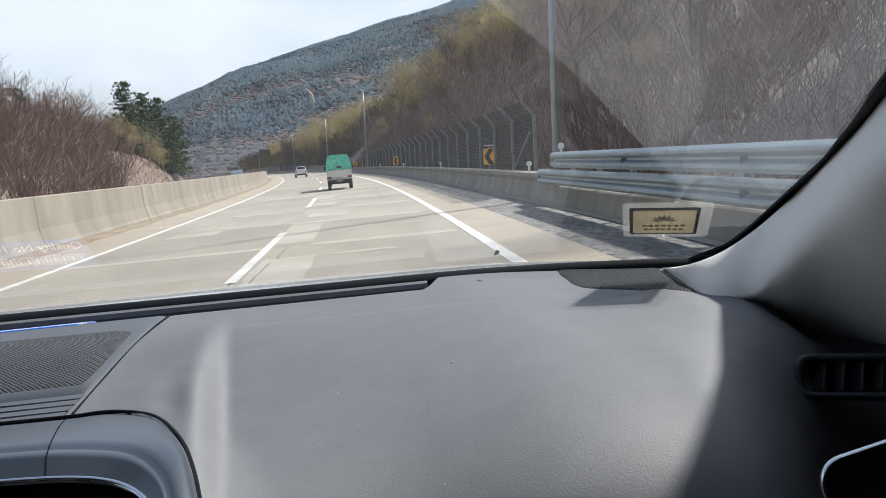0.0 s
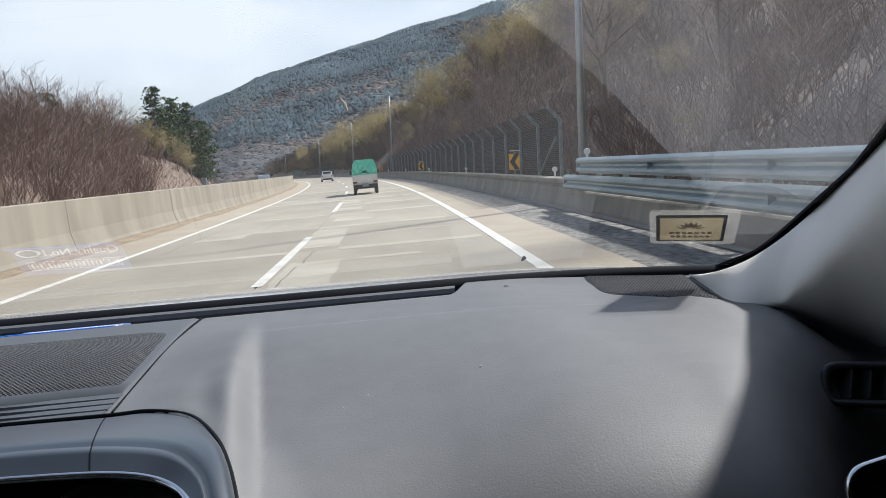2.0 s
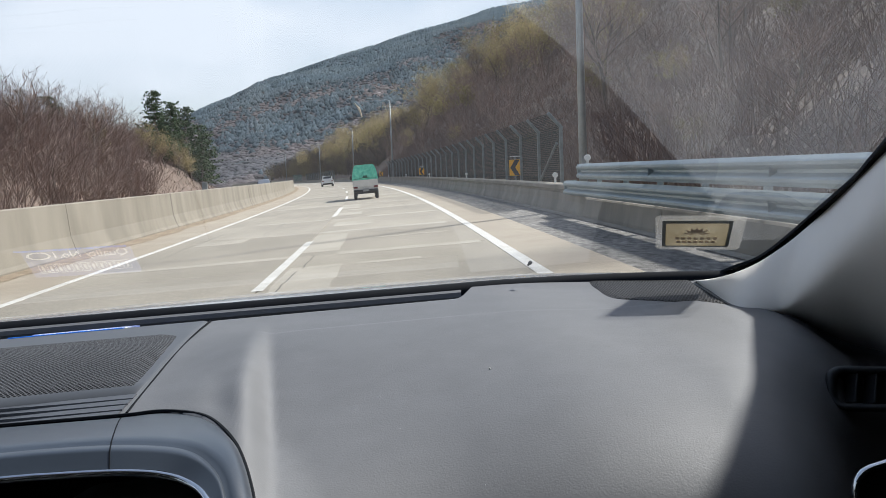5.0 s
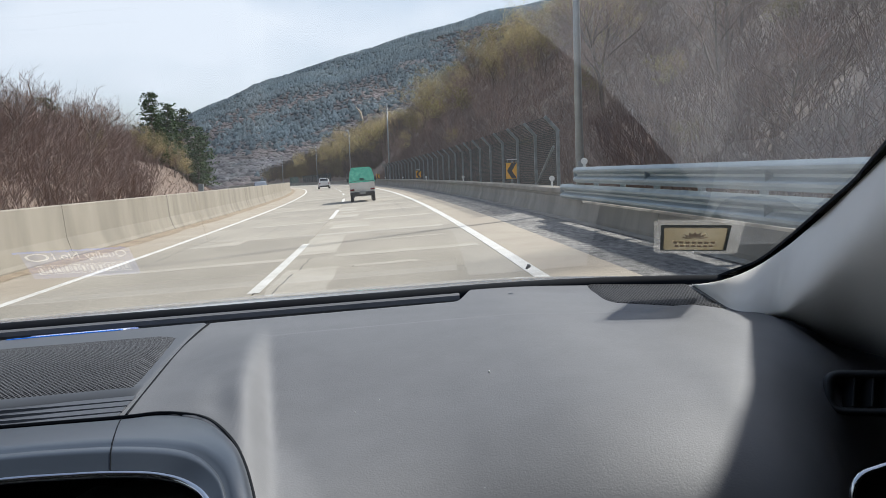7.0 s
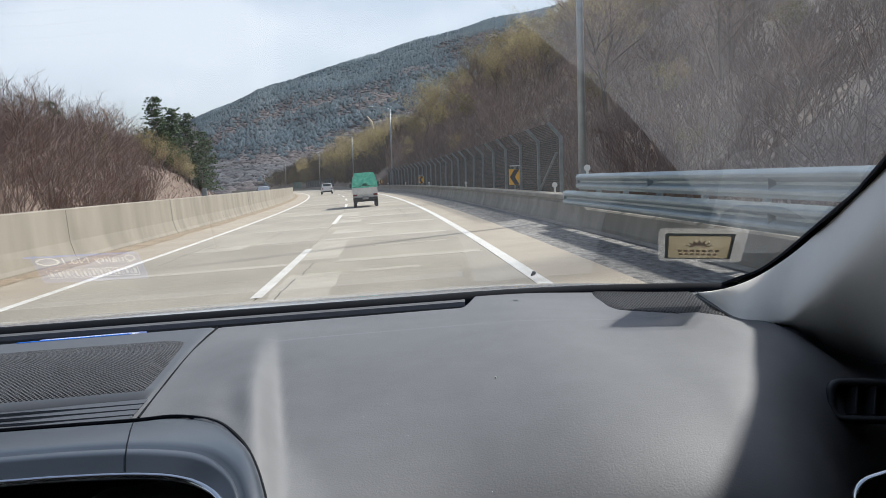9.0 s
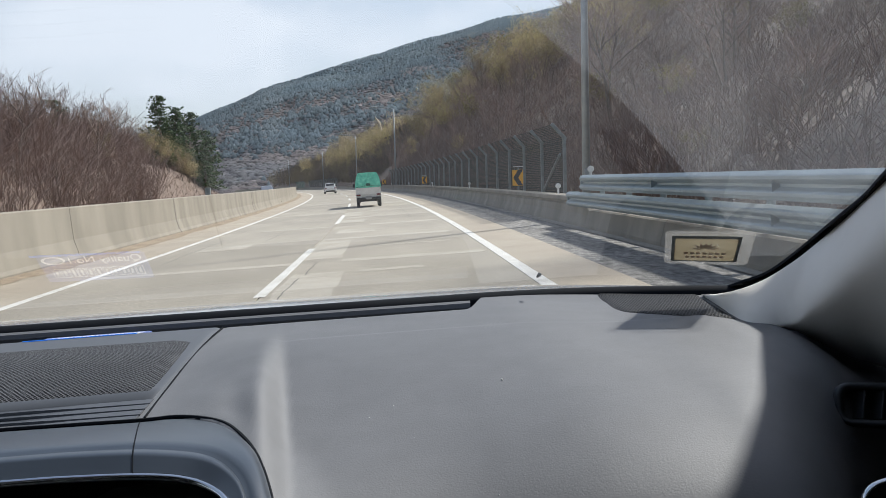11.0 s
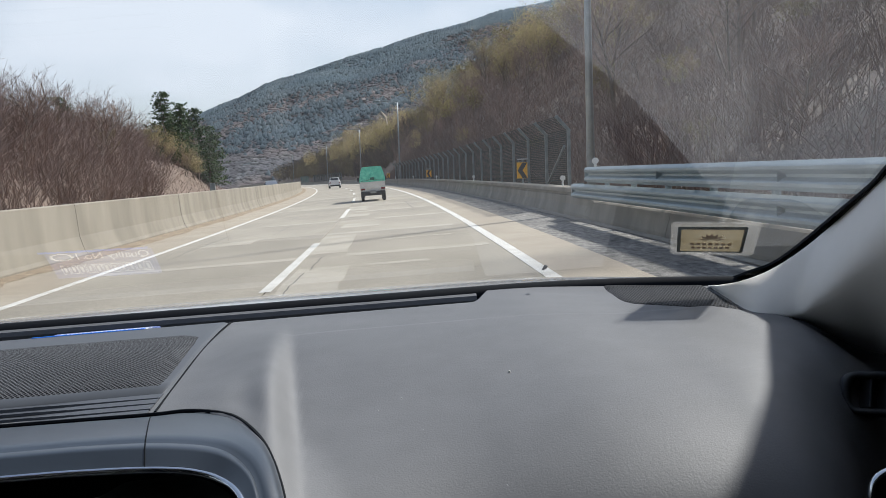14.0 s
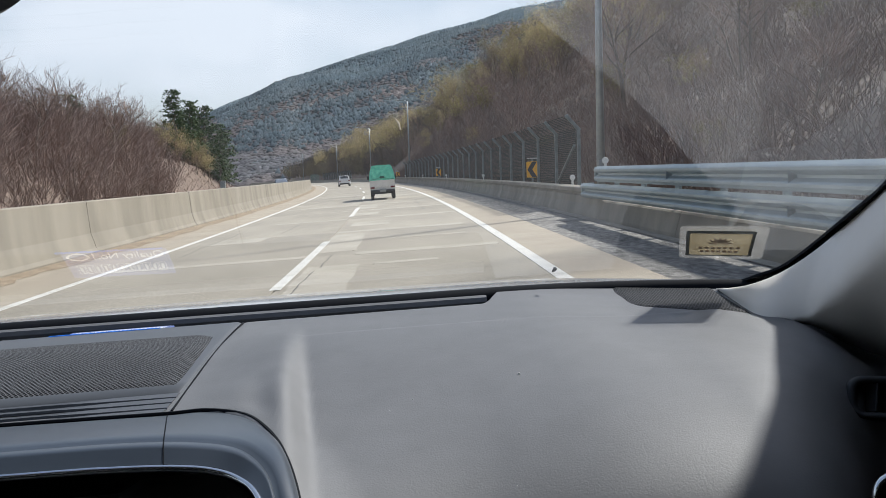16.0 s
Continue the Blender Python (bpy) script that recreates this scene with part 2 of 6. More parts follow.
M_VENT = mat("vent_plastic", (0.030, 0.033, 0.038), (0.024, 0.027, 0.031), 0.45, scale=5, bump=0.06, bump_scale=500)
M_DARK = mat("black_plastic", (0.012, 0.012, 0.013), (0.018, 0.018, 0.02), 0.5, scale=8)
M_SEAL = mat("rubber_seal", (0.007, 0.008, 0.011), (0.010, 0.012, 0.015), 0.8, scale=8, spec=0.1)
M_PILLAR = mat("pillar_cloth", (0.80, 0.775, 0.735), (0.75, 0.725, 0.685), 0.85, scale=6, bump=0.12, bump_scale=500)
M_LINER = mat("head_liner", (0.33, 0.32, 0.305), (0.29, 0.28, 0.27), 0.95, scale=8)
M_CHROME = mat("satin_chrome", (0.75, 0.77, 0.80), (0.70, 0.72, 0.75), 0.18, 1.0, scale=8)
M_HOOD = mat("car_paint", (0.62, 0.63, 0.64), (0.58, 0.59, 0.60), 0.2, coat=0.6, scale=3)
M_BLUE = mat("card_blue", (0.02, 0.20, 0.85), (0.018, 0.17, 0.75), 0.7, scale=6, spec=0.05)
M_CARD = mat("card_face", (0.10, 0.14, 0.34), (0.08, 0.12, 0.30), 0.4, scale=6)
M_INK = mat("card_white", (0.85, 0.86, 0.88), (0.80, 0.81, 0.84), 0.5, scale=6)

M_STICKD = mat("sticker_brown", (0.40, 0.29, 0.20), (0.46, 0.33, 0.23), 0.5, scale=30)
M_STICKE = mat("sticker_edge", (0.17, 0.18, 0.165), (0.21, 0.22, 0.205), 0.5, scale=30)


def perforated(name, base, pitch, hole, long=1.0):
    """Plastic with a field of small round holes, seen as dark dots with relief."""
    m = mat(name, base, None, 0.6, scale=5, spec=0.15)
    t = m.node_tree
    b = t.nodes["Principled BSDF"]
    co = t.nodes.new("ShaderNodeTexCoord")
    sp = t.nodes.new("ShaderNodeSeparateXYZ")
    t.links.new(co.outputs["Object"], sp.inputs[0])

    def op(kind, a, b_, c_=None):
        n = t.nodes.new("ShaderNodeMath")
        n.operation = kind
        for i, v in enumerate((a, b_, c_)):
            if v is None:
                continue
            if isinstance(v, (int, float)):
                n.inputs[i].default_value = v
            else:
                t.links.new(v, n.inputs[i])
        return n.outputs[0]
    u, v = op("MULTIPLY", sp.outputs[0], math.pi / pitch), op("MULTIPLY", sp.outputs[1], math.pi / (pitch * long))
    d = op("MULTIPLY", op("SINE", op("ADD", u, v), None), op("SINE", op("SUBTRACT", u, v), None))
    d = op("ABSOLUTE", d, None)
    f = op("GREATER_THAN", d, hole)
    mx = t.nodes.new("ShaderNodeMix")
    mx.data_type = "RGBA"
    src = b.inputs["Base Color"].links[0].from_socket
    t.links.new(src, mx.inputs[6])
    mx.inputs[7].default_value = (0.004, 0.004, 0.005, 1)
    t.links.new(f, mx.inputs[0])
    t.links.new(mx.outputs[2], b.inputs["Base Color"])
    bp = t.nodes.new("ShaderNodeBump")
    bp.invert = True
    bp.inputs["Strength"].default_value, bp.inputs["Distance"].default_value = 0.6, 0.001
    t.links.new(d, bp.inputs["Height"])
    t.links.new(bp.outputs[0], b.inputs["Normal"])
    return m


M_GRILLE2 = perforated("corner_mesh", (0.055, 0.057, 0.061), 0.0044, 0.26, 2.2)
M_GRILLE = perforated("speaker_mesh", (0.135, 0.139, 0.148), 0.0050, 0.30)


def pane_mat(name, tint, ior=1.5):
    """Thin clear glass: it lets light through and mirrors by angle."""
    m = bpy.data.materials.new(name)
    m.use_nodes = True
    t = m.node_tree
    t.nodes.remove(t.nodes["Principled BSDF"])
    tr, gl = t.nodes.new("ShaderNodeBsdfTransparent"), t.nodes.new("ShaderNodeBsdfGlossy")
    tr.inputs[0].default_value = (*tint, 1)
    gl.inputs["Roughness"].default_value = 0.0
    fr, mx = t.nodes.new("ShaderNodeFresnel"), t.nodes.new("ShaderNodeMixShader")
    fr.inputs[0].default_value = ior
    t.links.new(fr.outputs[0], mx.inputs[0])
    t.links.new(tr.outputs[0], mx.inputs[1])
    t.links.new(gl.outputs[0], mx.inputs[2])
    t.links.new(mx.outputs[0], t.nodes["Material Output"].inputs[0])
    return m


def dust_mat(name, low, spots, colour=(0.62, 0.60, 0.56)):
    """Dried dust and water marks on glass: thin haze and lighter specks."""
    m = bpy.data.materials.new(name)
    m.use_nodes = True
    t = m.node_tree
    t.nodes.remove(t.nodes["Principled BSDF"])
    tr, df, tl = t.nodes.new("ShaderNodeBsdfTransparent"), t.nodes.new("ShaderNodeBsdfDiffuse"), t.nodes.new("ShaderNodeBsdfTranslucent")
    df.inputs[0].default_value = tl.inputs[0].default_value = (*colour, 1)
    co = t.nodes.new("ShaderNodeTexCoord")
    n1, n2 = t.nodes.new("ShaderNodeTexNoise"), t.nodes.new("ShaderNodeTexNoise")
    n1.inputs["Scale"].default_value, n1.inputs["Detail"].default_value = 9.0, 5.0
    n2.inputs["Scale"].default_value, n2.inputs["Detail"].default_value = 800.0, 2.0
    for n in (n1, n2):
        t.links.new(co.outputs["Object"], n.inputs["Vector"])
    r1, r2 = t.nodes.new("ShaderNodeMapRange"), t.nodes.new("ShaderNodeMapRange")
    for r, a, b_, c, d in ((r1, 0.3, 0.7, low * 0.7, low * 1.4), (r2, 0.56, 0.72, 0.0, spots)):
        for i, v in enumerate((a, b_, c, d)):
            r.inputs[i + 1].default_value = v
    t.links.new(n1.outputs["Fac"], r1.inputs[0])
    t.links.new(n2.outputs["Fac"], r2.inputs[0])
    ad = t.nodes.new("ShaderNodeMath")
    ad.use_clamp = True
    t.links.new(r1.outputs[0], ad.inputs[0])
    t.links.new(r2.outputs[0], ad.inputs[1])
    a, mx = t.nodes.new("ShaderNodeMixShader"), t.nodes.new("ShaderNodeMixShader")
    a.inputs[0].default_value = 0.5
    t.links.new(df.outputs[0], a.inputs[1])
    t.links.new(tl.outputs[0], a.inputs[2])
    t.links.new(ad.outputs[0], mx.inputs[0])
    t.links.new(tr.outputs[0], mx.inputs[1])
    t.links.new(a.outputs[0], mx.inputs[2])
    t.links.new(mx.outputs[0], t.nodes["Material Output"].inputs[0])
    return m


M_STICK = dust_mat("sticker_gold", 0.74, 0.0, (0.36, 0.31, 0.21))
M_TINT = pane_mat("tinted_glass", (0.07, 0.075, 0.075))
M_SIDE = pane_mat("side_glass", (0.62, 0.66, 0.64))
M_PANE = pane_mat("windscreen_glass", (0.97, 0.98, 0.97))
M_DUST = dust_mat("windscreen_dust", 0.076, 0.09, (0.58, 0.60, 0.63))


# ---- building helpers ----
def mesh_of(name, verts, faces, material, smooth=False):
    me = bpy.data.meshes.new(name)
    me.from_pydata(verts, [], faces)
    me.materials.append(material)
    if smooth:
        me.polygons.foreach_set("use_smooth", [True] * len(me.polygons))
    me.update()
    return me


def part(name, bm, material, parent=None, label="", smooth=False):
    """One bmesh becomes one mesh object, under a thing or part, or alone."""
    me = bpy.data.meshes.new(name)
    bm.normal_update()
    bm.to_mesh(me)
    bm.free()
    me.materials.append(material)
    if smooth:
        me.polygons.foreach_set("use_smooth", [True] * len(me.polygons))
    ob = new(name, me)
    ob.parent = parent
    return tagged(ob, label)


def part_of(name, me, parent=None, label=""):
    ob = new(name, me)
    ob.parent = parent
    return tagged(ob, label)


def thing(name, m, label, category, group="", kind=""):
    ob = new(name)
    ob.empty_display_size = 0.1
    ob.matrix_world = m
    return tagged(ob, label, category, group, kind)


def add_box(bm, cx, cy, cz, sx, sy, sz, bevel=0.0, m=None):
    """A box by its centre and sizes, with rounded edges."""
    r = bmesh.ops.create_cube(bm, size=1.0)
    vs = r["verts"]
    bmesh.ops.scale(bm, vec=(sx, sy, sz), verts=vs)
    if bevel:
        es = list({e for v in vs for e in v.link_edges})
        b = bmesh.ops.bevel(bm, geom=es, offset=bevel, segments=2, affect="EDGES", profile=0.5)
        vs = list({v for f in b["faces"] for v in f.verts} | {v for v in vs if v.is_valid})
    bmesh.ops.translate(bm, vec=(cx, cy, cz), verts=vs)
    if m is not None:
        bmesh.ops.transform(bm, matrix=m, verts=vs)
    return vs


def add_tube(bm, pts, radii, sides=8, cap=True):
    """A round bar along points."""
    rings = []
    n = len(pts)
    for i, p in enumerate(pts):
        p = Vector(p)
        d = (Vector(pts[min(i + 1, n - 1)]) - Vector(pts[max(i - 1, 0)])).normalized()
        a = d.cross(Vector((0, 0, 1)) if abs(d.z) < 0.9 else Vector((1, 0, 0))).normalized()
        b = d.cross(a)
        r = radii[i] if isinstance(radii, (list, tuple)) else radii
        rings.append([bm.verts.new(p + (a * math.cos(2 * math.pi * k / sides) + b * math.sin(2 * math.pi * k / sides)) * r) for k in range(sides)])
    for r0, r1 in zip(rings, rings[1:]):
        for k in range(sides):
            bm.faces.new((r0[k], r0[(k + 1) % sides], r1[(k + 1) % sides], r1[k]))
    if cap:
        bm.faces.new(rings[0][::-1])
        bm.faces.new(rings[-1])


def add_loft(bm, sections, closed=False, cap=False):
    """Skin over rows of points."""
    rows = [[bm.verts.new(p) for p in s] for s in sections]
    for a, b in zip(rows, rows[1:]):
        n = len(a)
        for k in range(n if closed else n - 1):
            bm.faces.new((a[k], a[(k + 1) % n], b[(k + 1) % n], b[k]))
    if cap:
        bm.faces.new(rows[0][::-1])
        bm.faces.new(rows[-1])
    return rows


def spline(knots, x):
    """A smooth value at x from (x, value) knots."""
    if x <= knots[0][0]:
        return knots[0][1]
    for (x0, y0), (x1, y1) in zip(knots, knots[1:]):
        if x <= x1:
            t = (x - x0) / (x1 - x0)
            t = t * t * (3 - 2 * t)
            return y0 + (y1 - y0) * t
    return knots[-1][1]


def spline_line(knots, x):
    if x <= knots[0][0]:
        return knots[0][1]
    for (x0, y0), (x1, y1) in zip(knots, knots[1:]):
        if x <= x1:
            return y0 + (y1 - y0) * (x - x0) / (x1 - x0)
    return knots[-1][1]


# ---- road ----
RADIUS, LANE_X = 1000.0, -1.853   # curve to the left; the lane line lies left of the lens


def rp(s, u, z=0.0):
    """A place s metres along the road and u metres right of the lane line."""
    rad = RADIUS + u + LANE_X
    a = s / RADIUS
    p = CAR @ Vector((-RADIUS + rad * math.cos(a), rad * math.sin(a), 0.0))
    p.z += z
    return p


def turn(s):
    return degrees_of(s / RADIUS)


def degrees_of(a):
    return a * 180 / math.pi


def road_pose(s, u, z=0.0, extra=0.0):
    """Upright, facing along the road."""
    return Matrix.Translation(rp(s, u, z)) @ pose(0, 0, 0, 0, 0, turn(s) + extra)


def road_plane(s, u):
    """Lying in the banked road."""
    rad = RADIUS + u + LANE_X
    return CAR @ pose(-RADIUS + rad * math.cos(s / RADIUS), rad * math.sin(s / RADIUS), 0, 0, 0, turn(s))


def steps(a, b, n):
    return [a + (b - a) * i / n for i in range(n + 1)]


def sweep(bm, s0, s1, section, step=3.0, closed=True):
    """A section of (u, z) points drawn along the road."""
    n = max(1, int(round((s1 - s0) / step)))
    add_loft(bm, [[rp(s, u, z) for u, z in section] for s in steps(s0, s1, n)], closed=closed, cap=closed)


def band(name, s0, s1, u0, u1, z, material, step=3.0, label="", category="", kind="structure", parent=None, cross=1):
    bm = bmesh.new()
    n = max(1, int(round((s1 - s0) / step)))
    add_loft(bm, [[rp(s, u, z) for u in steps(u1, u0, cross)] for s in steps(s0, s1, n)])
    ob = part(name, bm, material, parent)
    return tagged(ob, label, category, kind=kind)


# ---- ground, road and barriers ----
S0, S1 = -240.0, 620.0
bm = bmesh.new()
ring = [[bm.verts.new((r * math.cos(2 * math.pi * k / 48), r * math.sin(2 * math.pi * k / 48), -9.0 - r * 0.002)) for k in range(48)] for r in (2.0, 60, 200, 600, 1500, 3500)]
for a, b in zip(ring, ring[1:]):
    for k in range(48):
        bm.faces.new((a[k], a[(k + 1) % 48], b[(k + 1) % 48], b[k]))
bm.faces.new(ring[0])
tagged(part("ground", bm, M_FIELD), "dull brown and green valley floor reaching the horizon", "ground", kind="structure")

ROAD = band("road", S0, S1, -16.6, 6.9, -0.05, M_ROAD, 4.0, "pale worn concrete motorway in a long left curve", "road", cross=4)
band("road_joint_bed", -8, 150, -3.7, 3.7, -0.022, M_JOINT, 3.0, parent=ROAD)
random.seed(4)


def slab_mesh(length, width, material):
    bm = bmesh.new()
    add_box(bm, 0, 0, -0.02, width, length, 0.04, 0.006)
    me = bpy.data.meshes.new("slab")
    bm.to_mesh(me)
    bm.free()
    me.materials.append(material)
    return me


M_SLAB = mat("slab_concrete", (0.395, 0.36, 0.298), (0.305, 0.278, 0.23), 0.85, scale=0.5, bump=0.22, bump_scale=40, fine=0.14, fine_scale=30, stretch=(1, 0.3, 1), per_object=0.10)
SLAB = slab_mesh(5.985, 3.58, M_SLAB)
for lane in (-1.80, 1.80):
    for i in range(26):
        s = -6 + 6.0 * i
        ob = part_of("slab", SLAB, ROAD)
        ob.matrix_world = road_plane(s, lane)
band("carriageway_beyond", 150, S1, -3.7, 3.7, -0.004, M_ROAD, 4.0, parent=ROAD)
band("carriageway_behind", S0, -9, -3.7, 3.7, -0.004, M_ROAD, 4.0, parent=ROAD)
band("median_shoulder", S0, S1, -5.5, -3.62, -0.003, M_STRIP, 4.0, "pale concrete shoulder along the median barrier", "shoulder")
band("edge_strip", S0, S1, 3.62, 4.66, -0.003, M_STRIP, 4.0, "tan concrete strip outside the edge line", "road strip")
band("hard_shoulder", S0, S1, 4.66, 5.93, -0.012, M_ASPHALT, 2.0, "rough grooved grey asphalt hard shoulder", "shoulder", cross=3)
band("gutter", S0, S1, 5.93, 6.3, -0.001, M_GUTTER, 4.0, "pale concrete gutter at the barrier foot", "gutter")
band("opposite_carriageway", S0, S1, -16.5, -6.4, -0.01, M_ROAD, 4.0, "pale concrete carriageway for oncoming traffic", "road")

# uneven lighter repairs across the lanes, each a thin patch
PATCH = thing("road_repair", Matrix(), "pale rectangular concrete repairs along the slab joints", "road patch", kind="structure")
for lane, s, du, w, l in [(1.8, 9.0, 0.0, 3.4, 0.55), (1.8, 15.0, 0.3, 2.6, 0.5), (-1.8, 15.0, 0.0, 3.5, 0.42), (1.8, 21.0, -0.2, 3.2, 0.6), (1.8, 27.0, 0.5, 2.3, 0.6), (-1.8, 27.0, 0.6, 2.2, 0.5),
                          (1.8, 33.0, 0.0, 3.3, 0.6), (1.8, 39.0, 0.4, 2.4, 0.5), (-1.8, 39.0, 0.0, 3.4, 0.6), (1.8, 51.0, 0, 3.4, 0.6), (-1.8, 57.0, 0, 3.4, 0.6), (1.8, 63.0, 0.3, 2.4, 0.6), (-1.8, 75.0, 0, 3.4, 0.7), (1.8, 81, 0, 3.4, 0.7),
                          (1.0, 24.0, -0.2, 1.1, 1.8), (1.0, 30.0, -0.5, 0.9, 2.2), (0.9, 11.6, -0.35, 0.8, 3.2), (0.9, 17.9, -0.5, 0.75, 4.6), (0.9, 36.5, -0.5, 0.8, 4.2), (-2.3, 20.5, 0, 1.2, 1.6), (-1.8, 33.2, 0.5, 2.4, 0.22), (-1.8, 45.1, 0, 3.3, 0.2), (1.8, 45.0, -0.3, 2.8, 0.24), (-1.8, 21.1, 0.2, 3.0, 0.16), (-1.8, 51.1, -0.3, 2.7, 0.2), (1.8, 57.0, 0.2, 3.0, 0.25), (-1.8, 63.1, 0, 3.3, 0.25), (1.8, 69.1, 0, 3.3, 0.3), (1.5, 13.1, 0.2, 1.0, 0.3), (1.9, 18.0, 0.3, 1.6, 0.22)]:
    bm = bmesh.new()
    z = 0.0025
    c = [(-w / 2, -l / 2), (w / 2, -l / 2), (w / 2, l / 2), (-w / 2, l / 2)]
    pts = []
    for (x0, y0), (x1, y1) in zip(c, c[1:] + c[:1]):
        for k in range(6):
            t = k / 6
            pts.append((x0 + (x1 - x0) * t + random.uniform(-0.03, 0.03), y0 + (y1 - y0) * t + random.uniform(-0.04, 0.04)))
    low = [bm.verts.new(rp(s + y, lane + du + x, -0.01)) for x, y in pts]
    top = [bm.verts.new(rp(s + y, lane + du + x * 0.995, z)) for x, y in pts]
    bm.faces.new(top)
    for k in range(len(pts)):
        bm.faces.new((low[k], low[(k + 1) % len(pts)], top[(k + 1) % len(pts)], top[k]))
    part("patch", bm, M_SLABTONE, PATCH)


# thin cracks sealed with tar
M_TAR = mat("tar_seal", (0.10, 0.095, 0.085), (0.15, 0.14, 0.125), 0.7, scale=4)
CRACK = thing("tar_crack", Matrix(), "thin wandering cracks sealed with dark tar", "road crack", kind="structure")
for n, (s0, s1, u) in enumerate(((9.6, 12.6, 0.28), (13.0, 15.0, 0.35), (22.0, 27.5, -1.5), (30, 41, 2.6), (17, 24, -2.9), (44, 60, -0.6))):
    bm = bmesh.new()
    rows = []
    for s in steps(s0, s1, int((s1 - s0) * 5)):
        c = u + 0.10 * noise.noise((s * 0.6, n * 9, 0)) + 0.05 * noise.noise((s * 3, n * 9, 4))
        w = 0.010 + 0.008 * noise.noise((s * 2, n, 8))
        rows.append([rp(s, c + w, 0.003), rp(s, c, 0.0045), rp(s, c - w, 0.003)])
    add_loft(bm, rows)
    part("crack", bm, M_TAR, CRACK)


def paint(name, s0, s1, u, width, label):
    bm = bmesh.new()
    n = max(2, int((s1 - s0) / 2.5))
    add_loft(bm, [[rp(s, u + width / 2, 0.001), rp(s, u + width / 2, 0.006), rp(s, u - width / 2, 0.006), rp(s, u - width / 2, 0.001)] for s in steps(s0, s1, n)])
    return tagged(part(name, bm, M_LINE), label, "road marking", kind="structure")


paint("edge_line_median", S0, S1, -3.6, 0.15, "worn white edge line beside the median")
paint("edge_line", S0, S1, 3.6, 0.18, "solid white edge line beside the shoulder")
for i in range(-4, 16):
    s = 10.7 + 18.0 * i
    ob = paint("lane_dash", s, s + 7.6, 0.0, 0.15, "white lane dash painted on pale concrete")
    tagged(ob, group="lane dashes")

# drifted sand and litter at the foot of the median
bm = bmesh.new()
rows = []
for s in steps(-30, 150, 300):
    wob = 0.30 + 0.20 * noise.noise((s * 0.35, 3, 0)) + 0.1 * noise.noise((s * 1.7, 7, 0))
    rows.append([rp(s, -5.52 + wob * 1.6, 0.002), rp(s, -5.52 + wob, 0.02), rp(s, -5.52, 0.05)])
add_loft(bm, rows)
tagged(part("sand_drift", bm, M_DIRT, smooth=True), "brown sand drifted along the foot of the median barrier", "sand", kind="stuff")


def barrier(name, s0, s1, section, length, material, label, gap=0.022, cover=False):
    """A concrete barrier cast in lengths, each its own piece."""
    root = thing(name, Matrix(), label, "concrete barrier", kind="structure")
    mid = (min(u for u, z in section) + max(u for u, z in section)) / 2
    bm = bmesh.new()
    sweep(bm, s0 + 0.05, s1 - 0.05, [(mid + (u - mid) * 0.8, z * 0.94) for u, z in section], 4.0)
    part("joint_core", bm, M_JOINT, root)
    s = s0
    while s < s1 - 0.1:
        e = min(s + length, s1)
        bm = bmesh.new()
        sweep(bm, s, e - gap, section, 2.5)
        part("barrier_panel", bm, material, root)
        if cover and e < s1 and round((e - s0) / length) % 2:
            bm = bmesh.new()
            top = max(z for u, z in section)
            sweep(bm, e - 0.05 - 0.02 * (int(e) % 3), e + 0.03, [(mid + (u - mid) * 1.018, min(z, top - 0.02) if z < top - 0.05 else z + 0.002) for u, z in section], 0.2)
            part("joint_cover", bm, M_STAIN, root, "dark stained strip over the joint")
        s = e
    return root


M_STAIN = mat("joint_stain", (0.165, 0.15, 0.125), (0.11, 0.10, 0.085), 0.9, scale=2.5, stretch=(1, 1, 0.3))
MEDIAN = [(-5.50, -0.04), (-5.50, 0.08), (-5.56, 0.16), (-5.66, 0.50), (-5.72, 1.24), (-5.75, 1.27), (-5.93, 1.27), (-5.96, 1.24), (-6.02, 0.50), (-6.20, 0.08), (-6.20, -0.04)]
barrier("median_barrier", -60, 340, MEDIAN, 10.0, M_MEDIAN, "tall tan concrete median barrier with dark joints", cover=True)
WALL = [(6.75, -0.04), (6.64, 0.66), (6.62, 0.68), (6.24, 0.68), (6.22, 0.66), (6.22, 0.57), (6.30, 0.555), (6.30, 0.49), (6.26, 0.47), (6.24, 0.28), (6.15, 0.08), (6.13, -0.04)]
barrier("roadside_wall", 19.21, 419.21, WALL, 8.0, M_WALL, "grey weathered concrete roadside wall with a ledge under its top")
LOWWALL = [(6.62, -0.04), (6.56, 0.39), (6.52, 0.42), (6.26, 0.42), (6.22, 0.39), (6.13, 0.06), (6.13, -0.04)]
barrier("low_kerb_wall", 8.2, 18.6, LOWWALL, 5.2, M_WALL, "low stained concrete wall stub under the guard rail")
KERB = [(6.46, -0.04), (6.44, 0.13), (6.22, 0.14), (6.20, 0.12), (6.18, -0.04)]
barrier("kerb", -60, 8.19, KERB, 3.0, M_WALL, "low concrete kerb under the guard rail")
bm = bmesh.new()
add_loft(bm, [[rp(s, u, z * (0.60 + 0.40 * k)) for u, z in WALL] for s, k in ((18.61, 0.0), (19.2, 1.0))], closed=True, cap=True)
tagged(part("wall_end", bm, M_WALL), "sloped broken end of the concrete wall", "concrete barrier", kind="structure")

